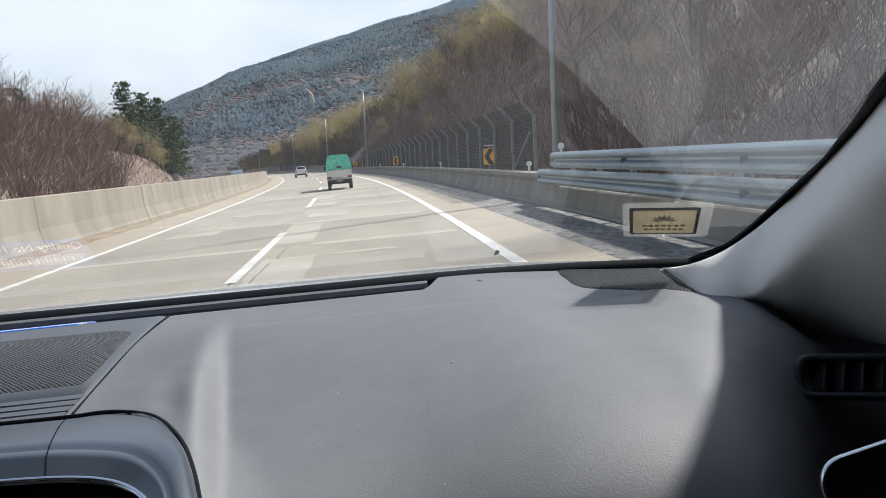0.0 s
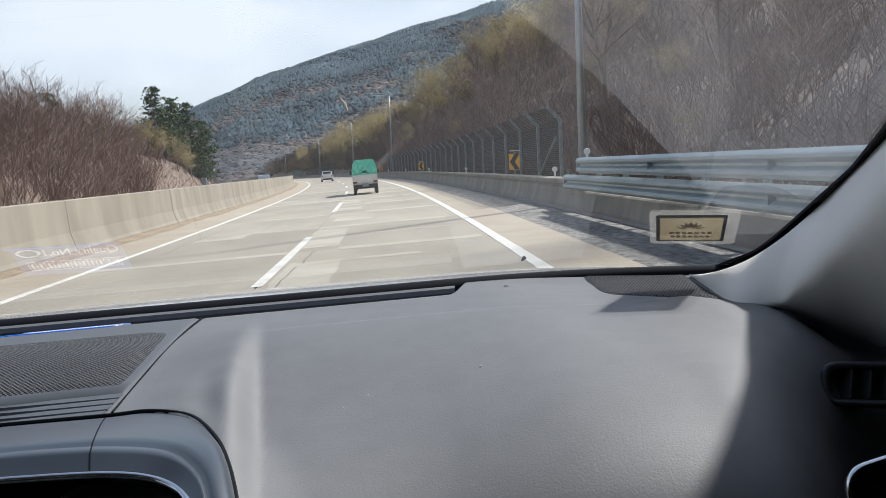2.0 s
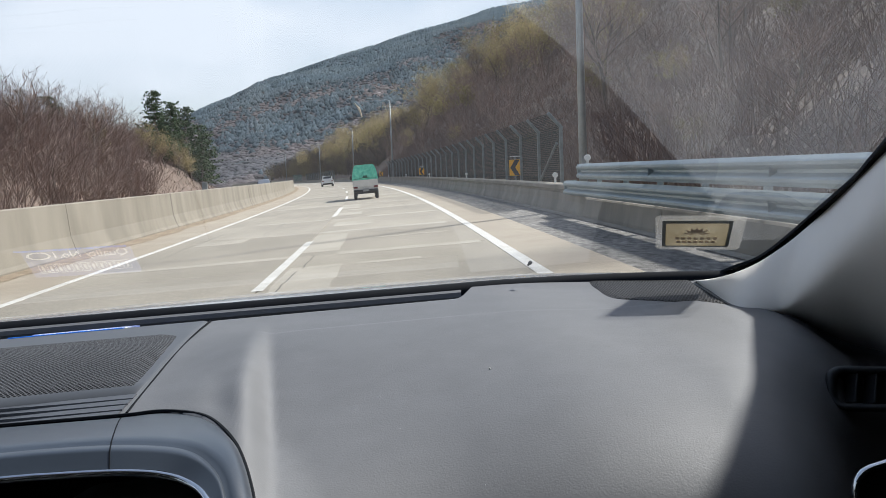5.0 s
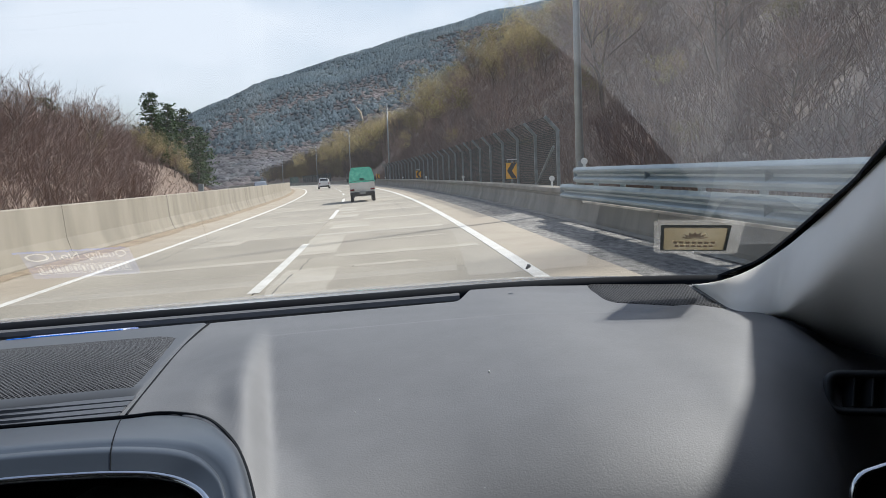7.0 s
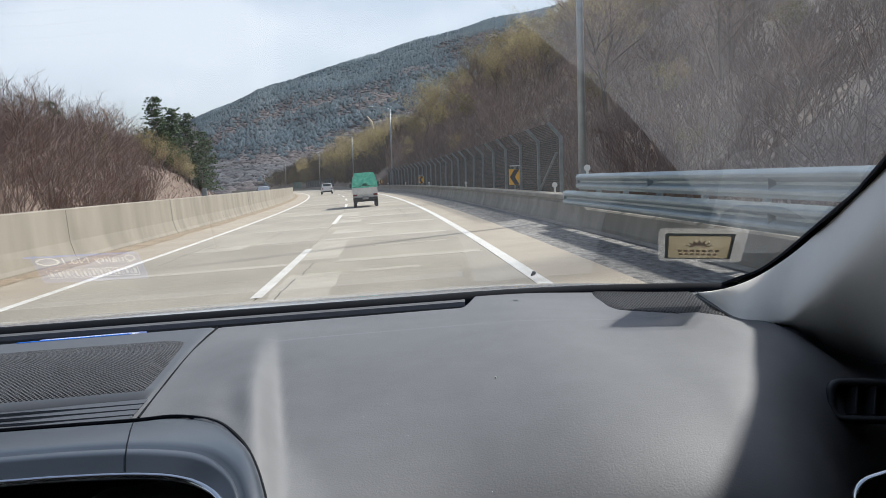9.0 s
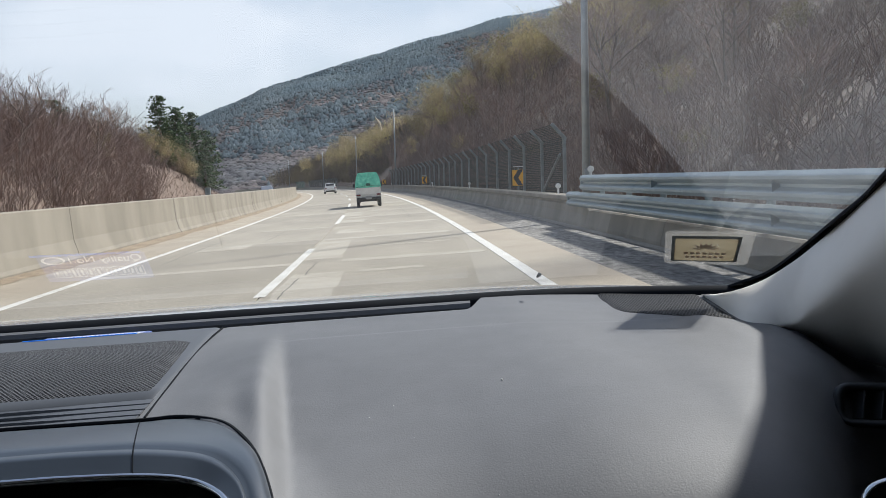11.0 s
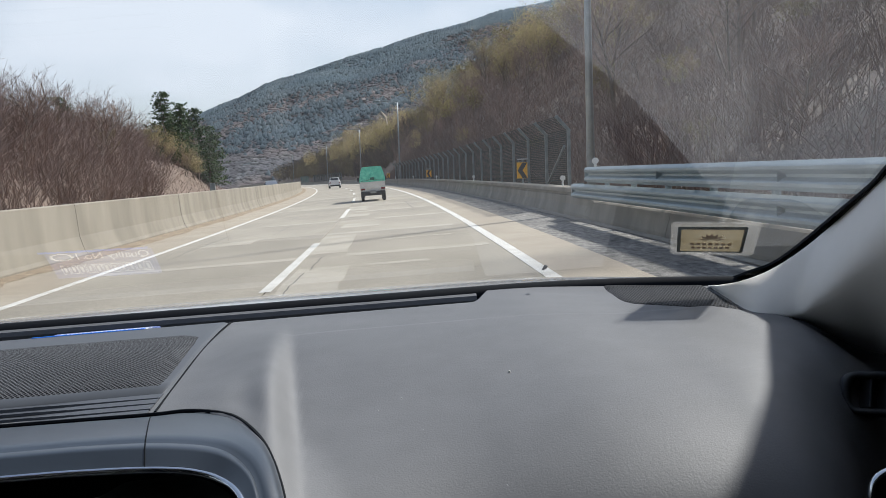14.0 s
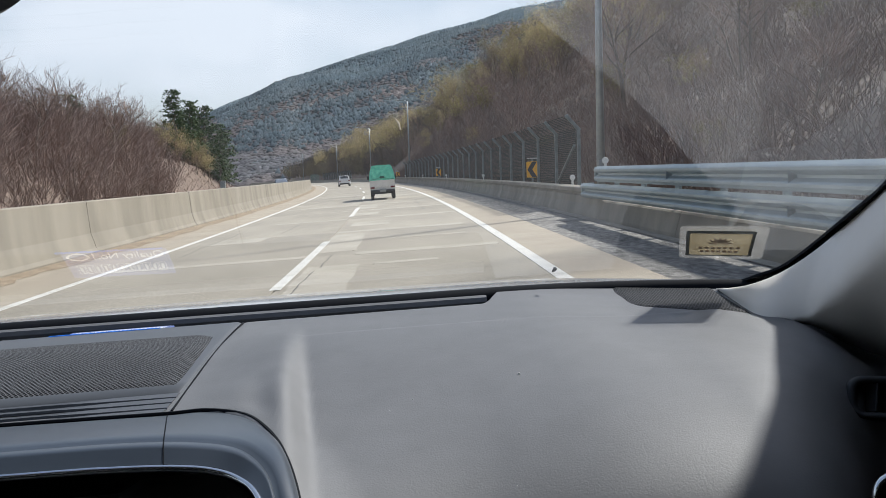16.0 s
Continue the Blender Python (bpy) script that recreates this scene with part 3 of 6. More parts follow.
# steel guard rail: two beams on posts
def beam_section(u, z, h):
    face = [(0.0, 0.0), (0.012, 0.0), (0.075, 0.12), (0.092, 0.17), (0.092, 0.27), (0.070, 0.34), (-0.010, 0.45), (-0.010, 0.55), (0.070, 0.66), (0.092, 0.73), (0.092, 0.83), (0.075, 0.88), (0.012, 1.0), (0.0, 1.0)]
    front = [(u - d, z + k * h) for d, k in face]
    back = [(u - d + 0.006, z + k * h) for d, k in face[::-1]]
    return front + back


RAIL = thing("guard_rail", Matrix(), "galvanised steel guard rail with two corrugated beams", "guard rail", kind="structure")
for name, z, s_end in (("upper_beam", 0.86, 18.5), ("lower_beam", 0.47, 19.9)):
    s = -60.0
    while s < s_end - 0.1:
        e = min(s + 4.32, s_end)
        bm = bmesh.new()
        sweep(bm, s, e + 0.015, beam_section(6.09, z, 0.34), 1.5)
        part("beam", bm, M_ZINC, RAIL)
        s = e
    bm = bmesh.new()
    arc = [(s_end + 0.10 + 0.20 * math.sin(a), 6.09 - 0.16 * math.cos(a) + 0.11) for a in steps(0, math.pi * 0.95, 8)]
    add_loft(bm, [[rp(a_s, a_u, z + 0.02), rp(a_s, a_u, z + 0.33)] for a_s, a_u in arc])
    ob = part("end_shoe", bm, M_ZINC, RAIL, "flared end piece of the beam")
    md = ob.modifiers.new("thick", "SOLIDIFY")
    md.thickness = 0.006
for i in range(40):
    s = 17.9 - 2.0 * i
    bm = bmesh.new()
    add_tube(bm, [rp(s, 6.36, 0.3), rp(s, 6.36, 1.16)], 0.055, 10)
    part("rail_post", bm, M_ZINC, RAIL)
    bm = bmesh.new()
    for z in (0.64, 1.03):
        add_box(bm, 0, 0, 0, 0.22, 0.09, 0.2, 0.008, road_pose(s, 6.21, z))
    part("spacer", bm, M_ZINC, RAIL)


# ---- roadside things ----
def lamp_post(height=10.0):
    root = thing("street_lamp", Matrix(), "tall tapered grey steel street lamp with a single arm", "street lamp", "street lamps")
    bm = bmesh.new()
    add_tube(bm, [(0, 0, 0), (0, 0, height * 0.5), (0, 0, height)], [0.115, 0.09, 0.06], 10)
    part("pole", bm, M_POLE, root, smooth=True)
    bm = bmesh.new()
    add_box(bm, 0, 0, 0.02, 0.42, 0.42, 0.04, 0.006)
    part("base_plate", bm, M_POLE, root)
    bm = bmesh.new()
    add_box(bm, -0.02, -0.10, 0.9, 0.12, 0.05, 0.34, 0.01)
    part("service_door", bm, M_POLE, root)
    bm = bmesh.new()
    add_tube(bm, [(0, 0, height - 0.08), (-0.5, 0, height + 0.06), (-2.2, 0, height + 0.22)], [0.05, 0.042, 0.035], 8)
    part("arm", bm, M_POLE, root, smooth=True)
    bm = bmesh.new()
    add_loft(bm, [[(x, w * math.cos(a), height + 0.23 + h * math.sin(a)) for a in steps(0, 2 * math.pi * 7 / 8, 7)] for x, w, h in ((-2.15, 0.05, 0.04), (-2.3, 0.13, 0.07), (-2.65, 0.14, 0.075), (-2.9, 0.06, 0.03))], closed=True, cap=True)
    part("lamp_head", bm, M_POLE, root, "flat grey lamp head", smooth=True)
    return root


LAMP = lamp_post()
LAMP.matrix_world = road_pose(21.7, 6.95, 0.25)
for s in (-42, 106, 164, 226, 295):
    copy_thing(LAMP, road_pose(s, 6.95, 0.25))


def chevron():
    root = thing("chevron_sign", Matrix(), "yellow curve sign with a black chevron on a steel post", "road sign", "chevron signs")
    bm = bmesh.new()
    add_box(bm, 0, 0, 1.75, 0.45, 0.012, 0.60, 0.004)
    part("board", bm, M_SIGN_Y, root)
    bm = bmesh.new()
    pts = [(0.17, 0.29), (-0.015, 0.29), (-0.19, 0.0), (-0.015, -0.29), (0.17, -0.29), (-0.005, 0.0)]
    f = [bm.verts.new((x, -0.011, 1.75 + z)) for x, z in pts]
    b = [bm.verts.new((x, -0.0055, 1.75 + z)) for x, z in pts]
    bm.faces.new((f[0], f[1], f[2], f[5]))
    bm.faces.new((f[2], f[3], f[4], f[5]))
    for k in range(6):
        bm.faces.new((f[k], b[k], b[(k + 1) % 6], f[(k + 1) % 6]))
    part("chevron", bm, M_BLACK, root, "black chevron pointing into the curve")
    bm = bmesh.new()
    add_tube(bm, [(0, 0.05, 0), (0, 0.05, 2.14)], 0.035, 8)
    part("post", bm, M_FENCEPOST, root)
    bm = bmesh.new()
    add_box(bm, 0, 0.02, 2.17, 0.36, 0.22, 0.03, 0.006)
    part("solar_panel", bm, M_WHITE, root, "small pale solar panel on a bracket")
    for x in (-0.15, 0.15):
        bm = bmesh.new()
        add_tube(bm, [(x, 0.03, 2.04), (x, 0.02, 2.16)], 0.010, 6)
        part("bracket", bm, M_FENCEPOST, root)
    for z in (1.6, 1.9):
        bm = bmesh.new()
        add_box(bm, 0, 0.03, z, 0.12, 0.06, 0.04, 0.004)
        part("clamp", bm, M_FENCEPOST, root)
    return root


CHEV = chevron()
CHEV.matrix_world = road_pose(31.2, 6.76, -0.62, -4)
for s, u, z in ((74, 6.76, -0.62), (-42, 6.75, 0.1), (-84, 6.75, 0.1), (-126, 6.75, 0.1), (-168, 6.75, 0.1), (120, 6.76, -0.62)):
    copy_thing(CHEV, road_pose(s, u, z, -4))


def delineator():
    root = thing("delineator", Matrix(), "short white post with a round white reflector", "road reflector", "delineators")
    bm = bmesh.new()
    add_tube(bm, [(0, 0, 0), (0, 0, 0.16)], 0.03, 8)
    part("stem", bm, M_WHITE, root)
    bm = bmesh.new()
    add_tube(bm, [(0, -0.025, 0.22), (0, -0.015, 0.22), (0, 0.015, 0.22), (0, 0.025, 0.22)], [0.062, 0.075, 0.075, 0.062], 16)
    part("reflector", bm, M_WHITE, root)
    return root


DEL = delineator()
DEL.matrix_world = road_pose(22.9, 6.45, 0.68)
for s in (44, 65, 86, 107, 128):
    copy_thing(DEL, road_pose(s, 6.45, 0.68))
for s in (18.9, -2.0, -22, -43):
    copy_thing(DEL, road_pose(s, 6.36, 1.10))


# rockfall fence: bent posts with netting
def fence(s0, s1, count, net_material, label):
    root = thing("rockfall_fence", Matrix(), label, "fence")
    ss = steps(s0, s1, count)
    u, z0, z1 = 6.98, 0.1, 2.30
    for i, s in enumerate(ss):
        bm = bmesh.new()
        a = road_pose(s, u)
        add_box(bm, 0, 0, (z0 + z1) / 2, 0.09, 0.11, z1 - z0, 0.008, a)
        add_box(bm, 0, 0, 0.25, 0.09, 0.11, 0.62, 0.008, a @ Matrix.Translation((0, 0, z1 - 0.03)) @ pose(0, 0, 0, 0, -42, 0))
        part("post", bm, M_FENCEPOST, root)
    bm = bmesh.new()
    add_tube(bm, [rp(s0 + 2.7, u - 0.14, z0 + 0.5), rp(s0 + 0.06, u - 0.12, z1 - 0.50)], 0.04, 8)
    part("brace", bm, M_FENCEPOST, root, "slanting steel brace of the end post")
    for a, b in zip(ss, ss[1:]):
        verts, faces = [], []

        def strip(p, q, w):
            k = len(verts)
            verts.extend([p + w, p - w, q - w, q + w])
            faces.append((k, k + 1, k + 2, k + 3))
        for k in range(1, 48):
            s = a + (b - a) * k / 48
            strip(rp(s, u + 0.05, z0), rp(s, u + 0.05, z1), (rp(s + 0.015, u) - rp(s, u)))
        for k in range(0, 37):
            z = z0 + (z1 - z0) * k / 36
            strip(rp(a, u + 0.05, z), rp(b, u + 0.05, z), Vector((0, 0, 0.0125)))
        for k in range(10):
            d = 0.058 * k
            strip(rp(a, u + 0.05 - d * 0.67, z1 + d * 0.74), rp(b, u + 0.05 - d * 0.67, z1 + d * 0.74), Vector((0, 0, 0.008)))
        for k in range(1, 48):
            s = a + (b - a) * k / 48
            strip(rp(s, u + 0.05, z1), rp(s, u - 0.31, z1 + 0.40), (rp(s + 0.009, u) - rp(s, u)))
        part_of("netting", mesh_of("netting", verts, faces, net_material), root)
    for z in (0.75, 1.45, 2.15, 2.5):
        bm = bmesh.new()
        add_tube(bm, [rp(s, u + 0.065, z) for s in ss], 0.008, 5)
        part("cable", bm, net_material, root)
    return root


fence(24.4, 112.0, 26, M_WIRE, "dark rockfall fence of bent steel posts and netting")
fence(200.0, 254.4, 16, M_WIRE, "rockfall fence of bent steel posts and wire netting")
fence(264.0, 280.5, 5, mat("green_wire", (0.02, 0.12, 0.085), (0.015, 0.09, 0.065), 0.5), "short green netted rockfall fence")

# small steel box on the median
bm = bmesh.new()
add_box(bm, 0, 0, 0.15, 0.22, 0.14, 0.32, 0.015)
ob = part("median_box", bm, M_FENCEPOST)
ob.matrix_world = road_pose(37.0, -5.85, 1.27)
tagged(ob, "small grey steel box standing on the median barrier", "box")


# ---- signs along the whole drive ----
def words(text, size, material, parent, at, label=""):
    ft = bpy.data.curves.new("lettering", "FONT")
    ft.body, ft.size, ft.align_x, ft.align_y, ft.extrude = text, size, "CENTER", "CENTER", 0.001
    ft.materials.append(material)
    ob = new("lettering", ft)
    ob.parent = parent
    ob.matrix_local = pose(*at, 90, 0, 0)
    return tagged(ob, label)


M_SIGN_G = mat("sign_green", (0.0, 0.16, 0.10), (0.0, 0.14, 0.085), 0.4, scale=4)
M_SIGN_R = mat("sign_red", (0.55, 0.03, 0.02), (0.48, 0.025, 0.02), 0.4, scale=4)


def board(name, root, w, h, z, material, y=0.0, label=""):
    bm = bmesh.new()
    add_box(bm, 0, y, z, w, 0.012, h, 0.004)
    return part(name, bm, material, root, label)


def sign_post(root, x, height, r=0.035):
    bm = bmesh.new()
    add_tube(bm, [(x, 0.05, 0), (x, 0.05, height)], r, 8)
    part("post", bm, M_POLE, root)


def kilometre_sign(upper, lower, s):
    root = thing("kilometre_sign", road_pose(s, 7.0, 0.2), "white and green kilometre board with printed figures", "road sign", "kilometre signs")
    sign_post(root, 0, 1.75)
    board("board", root, 0.42, 0.50, 1.55, M_WHITE)
    board("green_field", root, 0.38, 0.24, 1.66, M_SIGN_G, -0.008)
    words(upper, 0.17, M_WHITE, root, (0, -0.016, 1.66), "white figures")
    words(lower, 0.17, M_BLACK, root, (0, -0.008, 1.42), "black figures")


kilometre_sign("121", ".0", -111)
kilometre_sign("120", ".8", 143)

root = thing("wildlife_warning_sign", road_pose(-198, 6.95, 0.2), "red-edged yellow triangle warning of wildlife over a white plate", "road sign")
sign_post(root, 0, 2.9)
for name, k, y, m in (("red_triangle", 1.0, 0.0, M_SIGN_R), ("yellow_triangle", 0.74, -0.012, M_SIGN_Y)):
    bm = bmesh.new()
    tri = [(-0.55 * k, -0.32 * k), (0.55 * k, -0.32 * k), (0.0, 0.63 * k)]
    f = [bm.verts.new((x, y - 0.006, 2.35 + z)) for x, z in tri]
    b = [bm.verts.new((x, y + 0.006, 2.35 + z)) for x, z in tri]
    bm.faces.new(f)
    bm.faces.new(b[::-1])
    for k in range(3):
        bm.faces.new((f[k], b[k], b[(k + 1) % 3], f[(k + 1) % 3]))
    part(name, bm, m, root)
bm = bmesh.new()
add_tube(bm, [(-0.20, -0.03, 2.26), (-0.05, -0.03, 2.33), (0.10, -0.03, 2.30), (0.16, -0.03, 2.40)], [0.02, 0.05, 0.05, 0.02], 8)
part("deer_shape", bm, M_BLACK, root, "plain dark leaping shape")
board("plate", root, 1.05, 0.26, 1.82, M_WHITE)
words("\uc57c\uc0dd\ub3d9\ubb3c\uc8fc\uc758", 0.16, M_BLACK, root, (0, -0.010, 1.82), "black printed words")

root = thing("distance_sign", road_pose(-92, -5.85, 1.27), "small green distance sign on the median barrier", "road sign")
sign_post(root, 0, 1.5)
board("green_board", root, 0.46, 0.80, 1.10, M_SIGN_G)
words("\uc591\uc591", 0.17, M_WHITE, root, (0, -0.010, 1.10), "white printed words")
words("15", 0.20, M_WHITE, root, (0, -0.010, 0.88), "white figures")
board("white_plate", root, 0.46, 0.18, 0.60, M_WHITE)

root = thing("message_gantry", road_pose(-186, -17.6, -0.2), "cantilever gantry with a dark message board over the oncoming lanes", "sign gantry")
for x in (-0.35, 0.35):
    for y in (-0.35, 0.35):
        bm = bmesh.new()
        add_tube(bm, [(x, y, 0), (x, y, 8.6)], 0.07, 8)
        part("mast_post", bm, M_POLE, root)
for k in range(9):
    bm = bmesh.new()
    z = 0.4 + 0.95 * k
    add_tube(bm, [(-0.35, -0.35, z), (0.35, -0.35, z), (0.35, 0.35, z), (-0.35, 0.35, z), (-0.35, -0.35, z)], 0.03, 6)
    part("mast_ring", bm, M_POLE, root)
for z in (6.5, 8.0):
    bm = bmesh.new()
    add_tube(bm, [(0.3, 0, z), (8.4, 0, z)], 0.08, 8)
    part("boom", bm, M_POLE, root)
bm = bmesh.new()
add_box(bm, 5.0, -0.25, 7.25, 6.8, 0.35, 1.7, 0.03)
part("message_board", bm, M_BLACK, root, "dark unlit message board")
for x in steps(1.7, 8.3, 7):
    bm = bmesh.new()
    add_tube(bm, [(x, -0.47, 6.4), (x, -0.47, 8.1)], 0.03, 6)
    part("board_rib", bm, M_POLE, root)


# ---- hills ----
CAP = [(-240, 50), (62, 62), (112, 57), (174, 36), (243, 18), (325, 8), (430, 3.5), (620, 1.5)]


def hill_z(s, d):
    """Height of the cut slope d metres behind the wall line."""
    cap = spline(CAP, s)
    base = cap * (1 - math.exp(-max(0.0, d - 0.8) * 0.74 / cap))
    rough = 1.6 * noise.noise((s * 0.05, d * 0.06, 1)) + 0.7 * noise.noise((s * 0.17, d * 0.2, 5)) + 5 * noise.noise((s * 0.012, d * 0.018, 9))
    return 0.22 + base + rough * min(1.0, d / 14)


def bank_z(s, d):
    """Height of the bank d metres beyond the oncoming lanes."""
    rise = spline([(-60, 0.4), (10, 2.5), (40, 4.6), (88, 5.4), (112, 5.0), (138, 3.2), (190, 0.4), (300, -1.0)], s)
    return -0.15 + rise * spline([(0, 0), (5.5, 1), (40, 0.95), (90, -0.8)], d) + 0.8 * noise.noise((s * 0.08, d * 0.1, 3)) * min(1, d / 6)


def land(name, s_list, d_list, place, material, label):
    verts, faces = [], []
    for s in s_list:
        for d in d_list:
            verts.append(place(s, d))
    n = len(d_list)
    for i in range(len(s_list) - 1):
        for j in range(n - 1):
            a = i * n + j
            faces.append((a, a + 1, a + n + 1, a + n))
    ob = new(name, mesh_of(name, verts, faces, material, True))
    return tagged(ob, label, "hillside", kind="structure")


def on_hill(s, d):
    return rp(s, 6.7 + d, hill_z(s, d))


def on_bank(s, d):
    return rp(s, -16.4 - d, bank_z(s, d))


D_R = [0, 0.5, 1, 2, 3, 4.5, 6, 8, 10, 13, 16, 20, 25, 30, 36, 43, 51, 60, 72, 86, 102, 120, 150]
land("hillside", steps(-240, 620, 260), D_R, on_hill, M_SOIL, "steep brown hillside of dry leaf litter above the road")
D_L = [0, 1, 2.5, 4, 6, 8, 10, 13, 16, 20, 26, 34, 45, 60, 80, 110]
land("left_bank", steps(-240, 420, 150), D_L, lambda s, d: on_bank(s, d), M_EARTH, "low brown earth bank beyond the oncoming lanes")
band("verge", -240, 420, 6.62, 8.2, 0.2, M_GRASS, 3.0, "narrow strip of grass and dry weeds behind the wall", "verge")

RIDGE = [(-60, 1.2), (-40, 1.6), (-28, 2.0), (-20, 2.6), (-14.3, 3.9), (-9, 6.3), (-5.8, 7.4), (0, 9.0), (6.5, 10.6), (15, 12.0), (40, 12.5), (70, 9)]


def mountain(az, r):
    el = spline_line(RIDGE, az)
    h = math.tan(radians(el)) * 905
    t = max(0.0, min(1.0, (r - 300) / 650))
    k = t * (1.25 - 0.25 * t) if r <= 950 else 1 - (r - 950) / 900
    a = radians(az)
    x, y = r * math.sin(a), r * math.cos(a)
    z = h * k + (14 * noise.noise((x * 0.006, y * 0.006, 2)) + 7 * noise.noise((x * 0.018, y * 0.018, 4))) * min(1, t * 2.5) * (0.5 if r > 850 else 1) - 9 * (1 - t)
    return Vector((x, y, z))


land("mountain", steps(-60, 70, 130), steps(290, 950, 26) + [1000, 1080, 1200], mountain, M_HAZE_MOUNT, "wooded mountain ridge with haze tinted into its colour")


# ---- plants ----
class Soup:
    """Loose faces gathered for one mesh."""

    def __init__(self):
        self.v, self.f = [], []

    def limb(self, p, q, r0, r1, sides=3):
        d = (q - p)
        if d.length < 1e-5:
            return
        d.normalize()
        a = d.cross(Vector((0.31, 0.22, 0.93))).normalized()
        b = d.cross(a)
        k = len(self.v)
        for c, r in ((p, r0), (q, r1)):
            for i in range(sides):
                w = 2 * math.pi * i / sides
                self.v.append(c + (a * math.cos(w) + b * math.sin(w)) * r)
        for i in range(sides):
            j = (i + 1) % sides
            self.f.append((k + i, k + j, k + sides + j, k + sides + i))

    def sliver(self, p, q, r0, r1, way):
        """The finest twigs: thin tapering strips."""
        a = (q - p).cross(way)
        if a.length < 1e-6:
            return
        a.normalize()
        k = len(self.v)
        self.v.extend([p - a * r0, p + a * r0, q + a * r1, q - a * r1])
        self.f.append((k, k + 1, k + 2, k + 3))

    def quad(self, p, size, rng, flat=0.0):
        n = Vector((rng.gauss(0, 1), rng.gauss(0, 1), rng.gauss(0, 1) + flat)).normalized()
        a = n.cross(Vector((rng.gauss(0, 1), rng.gauss(0, 1), rng.gauss(0, 1)))).normalized()
        b = n.cross(a)
        k = len(self.v)
        w = size * rng.uniform(0.6, 1.2)
        h = size * rng.uniform(0.4, 0.8)
        self.v.extend([p - a * w, p - b * h, p + a * w, p + b * h])
        self.f.append((k, k + 1, k + 2, k + 3))

    def lump(self, p, w, h, rng, point=0.0):
        """A rough crown seen from far off: six-sided, uneven."""
        k = len(self.v)
        for level, (zz, rr) in enumerate(((-0.35, 0.75), (0.15, 1.0 - 0.35 * point))):
            for i in range(5):
                a = 2 * math.pi * (i + 0.5 * level) / 5 + rng.uniform(-0.3, 0.3)
                r = w * rr * rng.uniform(0.65, 1.15)
                self.v.append(p + Vector((r * math.cos(a), r * math.sin(a), h * (zz + rng.uniform(-0.1, 0.1)))))
        self.v.append(p + Vector((rng.uniform(-0.2, 0.2) * w, rng.uniform(-0.2, 0.2) * w, h * (0.62 + 0.5 * point))))
        for i in range(5):
            j = (i + 1) % 5
            self.f += [(k + i, k + j, k + 5 + i), (k + j, k + 5 + j, k + 5 + i), (k + 5 + i, k + 5 + j, k + 10)]

    def mesh(self, name, material, soft=False):
        return mesh_of(name, self.v, self.f, material, soft)


KIDS_ONE, KIDS_MANY = (9, 7, 7), (5, 6, 6)


def grow(rng, trunk, twig, tips, p, d, length, r, level, top, top_kids):
    """A branch in bent pieces, with its side branches."""
    n = 4 if level == 0 else 3 if level < 2 else 2
    pts = [p]
    for i in range(n):
        d = (d + Vector((rng.gauss(0, 1), rng.gauss(0, 1), rng.gauss(0, 0.6) + 0.25)) * (0.10 if level == 0 else 0.20)).normalized()
        q = pts[-1] + d * (length / n)
        r1 = r * (1 - 0.62 / n * (i + 1) / 1.0) if i == n - 1 else r * (1 - 0.5 * (i + 1) / n)
        if level >= 3:
            twig.sliver(pts[-1], q, r * (1.5 - 0.5 * i / n), r1 * 1.4, Vector((rng.gauss(0, 1), rng.gauss(0, 1), rng.gauss(0, 1))))
        else:
            (trunk if level < 2 else twig).limb(pts[-1], q, r * (1 - 0.5 * i / n), r1, 5 if level == 0 else 3)
        pts.append(q)
    if level >= top:
        tips.append(pts[-1])
        return
    kids = (KIDS_ONE if top_kids else KIDS_MANY)[level]
    for i in range(kids):
        t = rng.uniform(0.28 if level == 0 else 0.15, 1.0)
        k = min(n - 1, int(t * n))
        base = pts[k].lerp(pts[k + 1], t * n - k)
        side = Vector((rng.gauss(0, 1), rng.gauss(0, 1), 0)).normalized()
        dd = (d * rng.uniform(0.5, 1.0) + side * rng.uniform(0.5, 1.0) + Vector((0, 0, 0.25))).normalized()
        grow(rng, trunk, twig, tips, base, dd, length * rng.uniform(0.40, 0.66), max(0.006, r * 0.42), level + 1, top, top_kids)


def bare_tree(seed, height, stems=1, top=3, leaves=None, name="bare_tree", label="", leaf_n=6, leaf_size=0.11):
    rng = random.Random(seed)
    trunk, twig, tips = Soup(), Soup(), []
    for i in range(stems):
        lean = Vector((rng.gauss(0, 0.22), rng.gauss(0, 0.22), 1)) if stems > 1 else Vector((rng.gauss(0, 0.06), rng.gauss(0, 0.06), 1))
        start = Vector((rng.gauss(0, 0.12), rng.gauss(0, 0.12), -0.3)) if stems > 1 else Vector((0, 0, -0.3))
        grow(rng, trunk, twig, tips, start, lean.normalized(), height * rng.uniform(0.5, 0.68), height * (0.011 if stems > 1 else 0.015), 0, top, stems == 1)
    root = thing(name, Matrix(), label, "tree")
    part_of("trunk", trunk.mesh("trunk", M_BARK), root)
    part_of("twigs", twig.mesh("twigs", M_TWIG), root)
    if leaves:
        lf = Soup()
        for p in tips:
            for k in range(leaf_n):
                lf.quad(p + Vector((rng.gauss(0, 0.28), rng.gauss(0, 0.28), rng.gauss(0, 0.28))), leaf_size, rng)
        part_of("leaves", lf.mesh("leaves", leaves), root)
    return root


